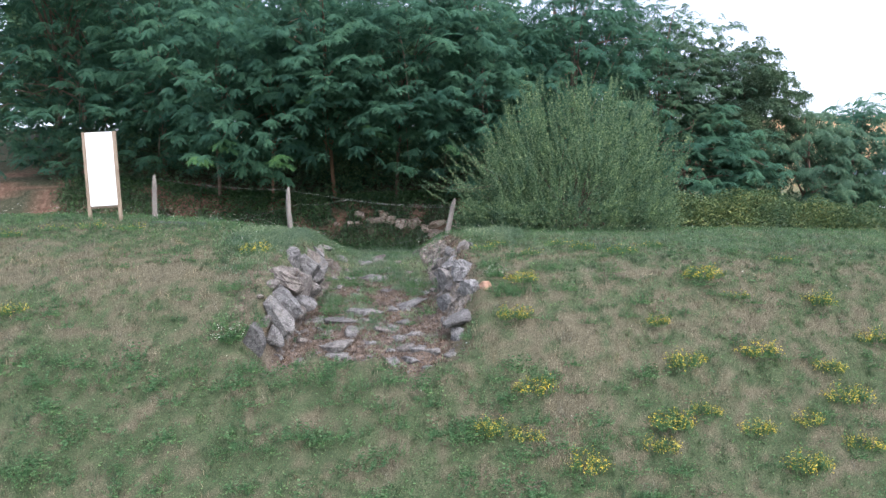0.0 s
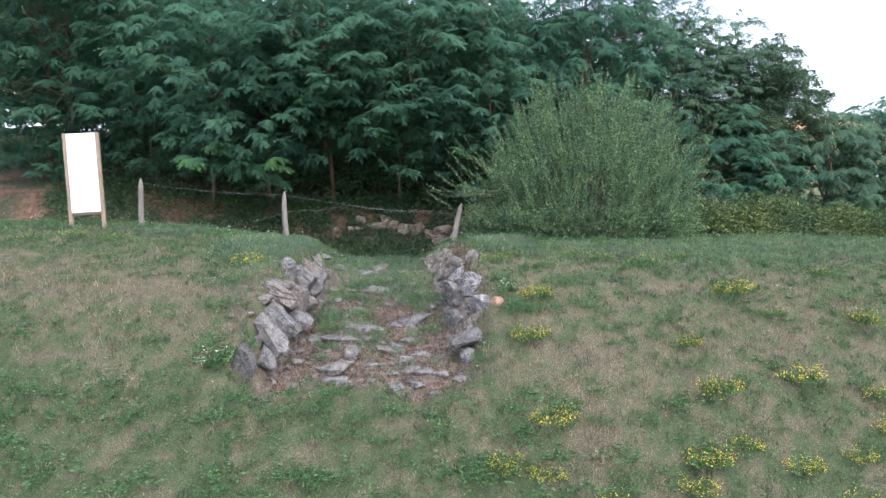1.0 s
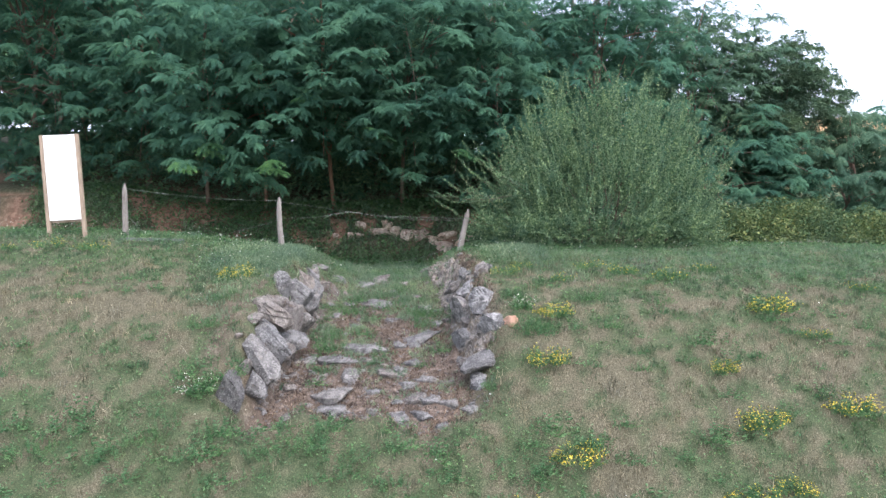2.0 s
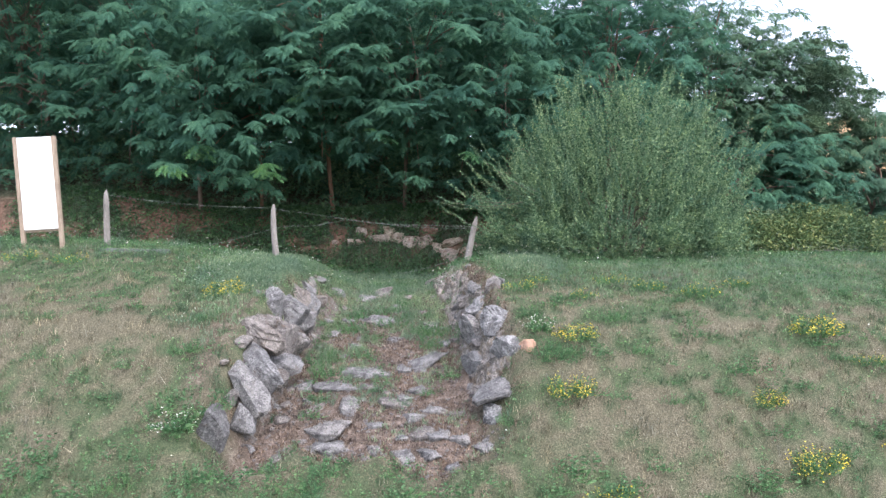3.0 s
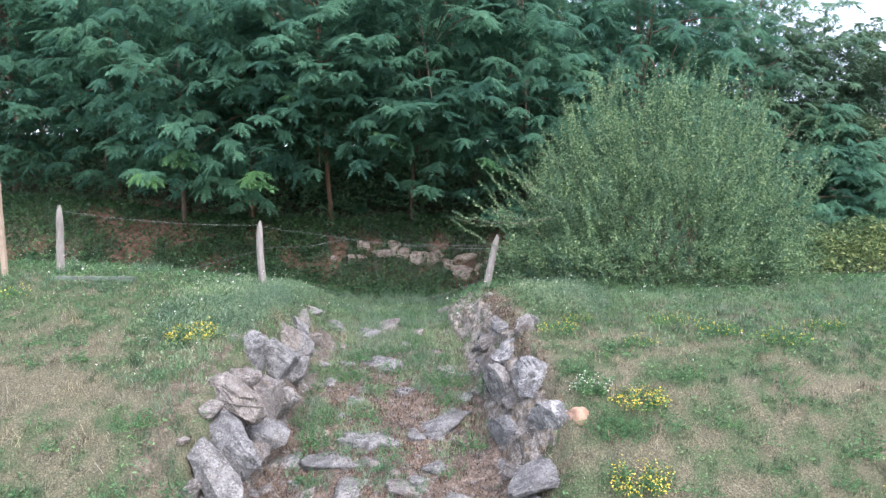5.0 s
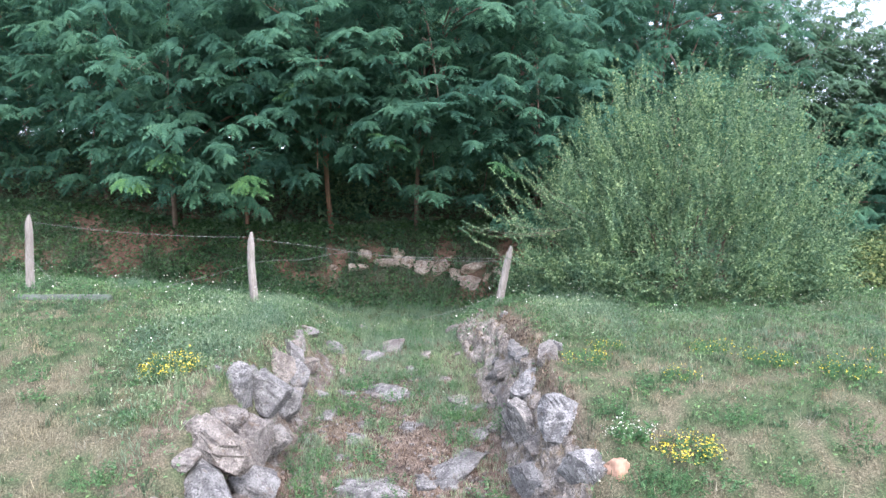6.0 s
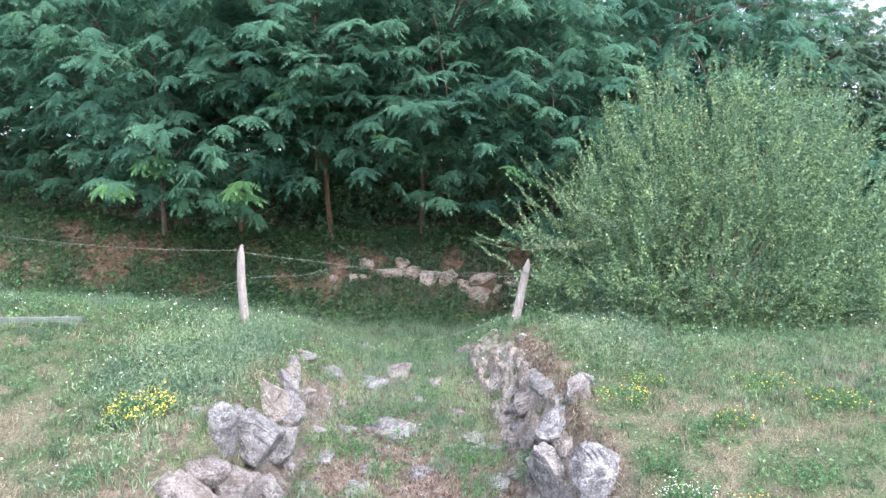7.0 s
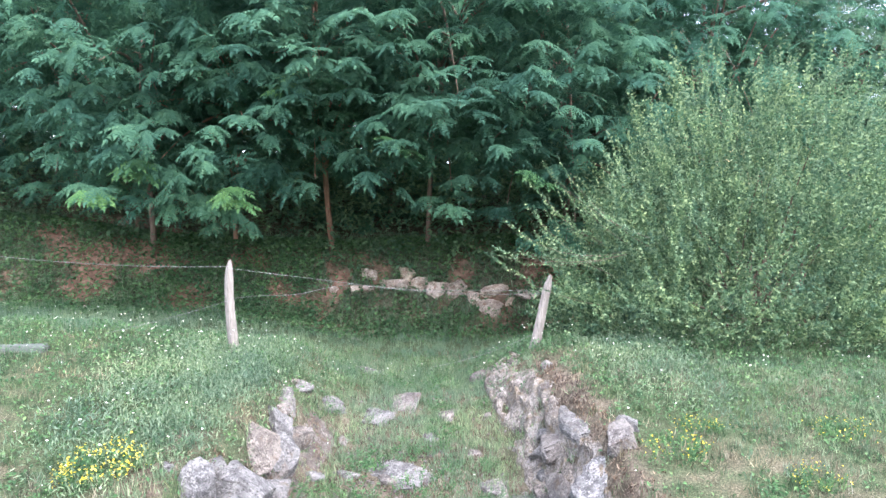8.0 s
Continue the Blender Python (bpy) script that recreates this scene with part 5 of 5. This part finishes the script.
for i, (x, y) in enumerate(GREEN_AT):
    src = kinds[i % 3]
    big = 2.3 if i == 0 else 1.75 if i in (1, 2, 3) else 1.5 + 0.1 * (i % 3) if -2.9 < x < -0.5 and y > 13 else 0.85 + 0.7 * ((i * 53) % 10) / 10
    if i < 3:
        ob = src
        ob.matrix_world = pose(x, y, float(height(x, y)), 0, 0, (i * 91) % 360) @ Matrix.Scale(big, 4)
    else:
        ob = copy_thing(src, pose(x, y, float(height(x, y)), 0, 0, (i * 91) % 360))
        ob.scale = (big, big, big)
    tagged(ob, "low spreading clump of fresh green weeds in turf", group="green weed clumps")
r = np.random.default_rng(97)
small = weed_clump(310, 0.16, 0.12, 0, M_YELLOW, "weed_clump", "weeds")
small.matrix_world = pose(0.4, 9.4, float(height(0.4, 9.4)))
tagged(small, "small dark green weed tuft in the turf", group="small weed tufts")
near = [(x + r.normal(0, 0.28), y + r.normal(0, 0.2)) for x, y in YELLOW_AT[:24] for _ in range(2)]
foot = [(r.uniform(-7.5, 3.5), r.uniform(8.9, 11.0)) for _ in range(130)]
slope = [(r.uniform(-7.5, 7.5), r.uniform(10.4, 14.2)) for _ in range(120)]
rear = [(a + r.normal(0, 0.2), b + r.normal(0, 0.25)) for a, b, _ in GREEN_SPOTS for _ in range(3)] + [(r.uniform(-3.0, -0.7), r.uniform(15.0, 18.6)) for _ in range(16)]
for i, (x, y) in enumerate(near + foot + rear + [q for q in slope if open_turf(*q) > 0.9]):
    ob = copy_thing(small, pose(x, y, float(height(x, y)), 0, 0, (i * 83) % 360))
    big = r.uniform(1.0, 2.3) if len(near) <= i < len(near) + len(foot) else r.uniform(0.7, 1.7)
    ob.scale = (big * r.uniform(0.8, 1.4), big, big * r.uniform(0.6, 1.0))
white = weed_clump(400, 0.15, 0.30, 110, M_WHITE, "white_flower_clump", "wildflowers")
white.matrix_world = pose(0.86, 12.85, float(height(0.86, 12.85)))
tagged(white, "pale clump of white flower spikes beside the stones", group="white flower clumps")
copy_thing(white, pose(-3.72, 11.15, float(height(-3.72, 11.15)), 0, 0, 70)).scale = (1.5, 1.5, 1.1)

# tiny white flower heads in the tall grass and the lawn
r = np.random.default_rng(91)
n = 14000
x, y = r.uniform(-12, 9, n), 9 + 10 * r.random(n) ** 0.8
ok = r.random(n) < 0.012 + 0.22 * rank(x, y) * open_turf(x, y)
x, y = x[ok], y[ok]
n = len(x)
ang = np.linspace(0, 2 * np.pi, 6, endpoint=False)
fv = np.vstack([[0, 0, 0.25], np.stack([np.cos(ang), np.sin(ang), 0 * ang], -1)])
ff = np.array([(0, i + 1, (i + 1) % 6 + 1) for i in range(6)])
z = height(x, y) + 0.03 + rank(x, y) * r.uniform(0.10, 0.34, n)
v, f = scatter(fv, ff, np.stack([x, y, z], -1), turns(r.uniform(0, 6.3, n), r.normal(0, 0.5, n), r.normal(0, 0.5, n)), r.uniform(0.006, 0.013, n))
tagged(part_np("white_flowers", v, f, M_WHITE), "tiny white flower heads above the tall grass", "wildflowers", kind="stuff")


# ---------------------------------------------------------------- far houses
def house(at, w, d, wall_h, roof_h, turn, roof_mat, label, windows):
    at = (at[0], at[1], float(height(at[0], at[1])) - 0.5)
    hs = empty("house", (0, 0, 0))
    part("wall", box((-w / 2, -d / 2, 0), (w / 2, d / 2, wall_h), 0), M_WALL, hs)
    bm = bmesh.new()
    e = 0.5
    pv = [bm.verts.new(q) for q in ((-w / 2 - e, -d / 2 - e, wall_h + 0.02), (w / 2 + e, -d / 2 - e, wall_h + 0.02), (w / 2 + e, d / 2 + e, wall_h + 0.02), (-w / 2 - e, d / 2 + e, wall_h + 0.02),
                                      (-w / 2 - e, 0, wall_h + roof_h), (w / 2 + e, 0, wall_h + roof_h))]
    for q in ((0, 1, 5, 4), (2, 3, 4, 5), (1, 2, 5), (3, 0, 4), (3, 2, 1, 0)):
        bm.faces.new([pv[k] for k in q])
    part("roof", bm, roof_mat, hs)
    for k in range(windows):
        x = -w / 2 + (k + 0.5) * w / windows
        part("window", box((x - 0.5, -d / 2 - 0.06, wall_h * 0.38), (x + 0.5, -d / 2 + 0.02, wall_h * 0.38 + 1.3), 0), M_GLASS, hs)
    hs.matrix_world = pose(*at, 0, 0, turn)
    return tagged(hs, label, "house")


house((99.5, 150), 16, 9, 4.2, 2.6, 12, M_SLATE, "far white house with a blue-grey roof", 5)
house((92.5, 130), 12, 8, 3.6, 2.6, -10, M_TILE, "far house with a brown tiled roof", 4)


def far_tree(at, tall, wide, n, seed, mat, label):
    z = float(height(*at))
    o = np.array((*at, z))
    t = tagged(empty("tree", o), label, "tree", "trees in the valley")
    v, f = tube(np.linspace(o - (0, 0, 0.3), o + (0, 0, tall * 0.8), 6), np.linspace(0.3, 0.06, 6), 6)
    part_np("trunk", v, f, M_BARK, t, o, True)
    r = np.random.default_rng(seed)
    d = r.normal(size=(n, 3))
    d /= np.linalg.norm(d, axis=1)[:, None]
    p = o + (0, 0, tall * 0.55) + d * (r.random(n) ** 0.4 * (1 + 0.3 * np.sin(d @ np.array([5.0, 4.0, 6.0]))))[:, None] * np.array((wide / 2, wide / 2, tall * 0.48))
    lv, lf = single_leaf(0.9, 0.6)
    v, f = scatter(lv, lf, p, turns(r.uniform(0, 6.3, n), r.normal(0, 0.6, n), r.normal(0, 0.6, n)), r.uniform(0.6, 1.3, n))
    part_np("crown", v, f, mat, t, o)


far_tree((94.5, 140), 7.5, 1.8, 500, 501, M_IVY, "slim dark cypress beside a far house")
for i in range(16):
    far_tree((66 + 6.5 * i + 3 * math.sin(i * 2.3), 112 + 9 * math.sin(i * 1.7)), 6.5 + 2.5 * math.sin(i * 3.1), 7 + 2 * math.cos(i), 700, 520 + i, M_TREE_O, "distant leafy tree in the valley")
for i in range(14):
    far_tree((100 + 9 * i, 176 + 12 * math.sin(i * 2.7)), 8 + 2 * math.sin(i * 1.3), 10, 700, 560 + i, M_TREE_O, "distant leafy tree on the hillside")
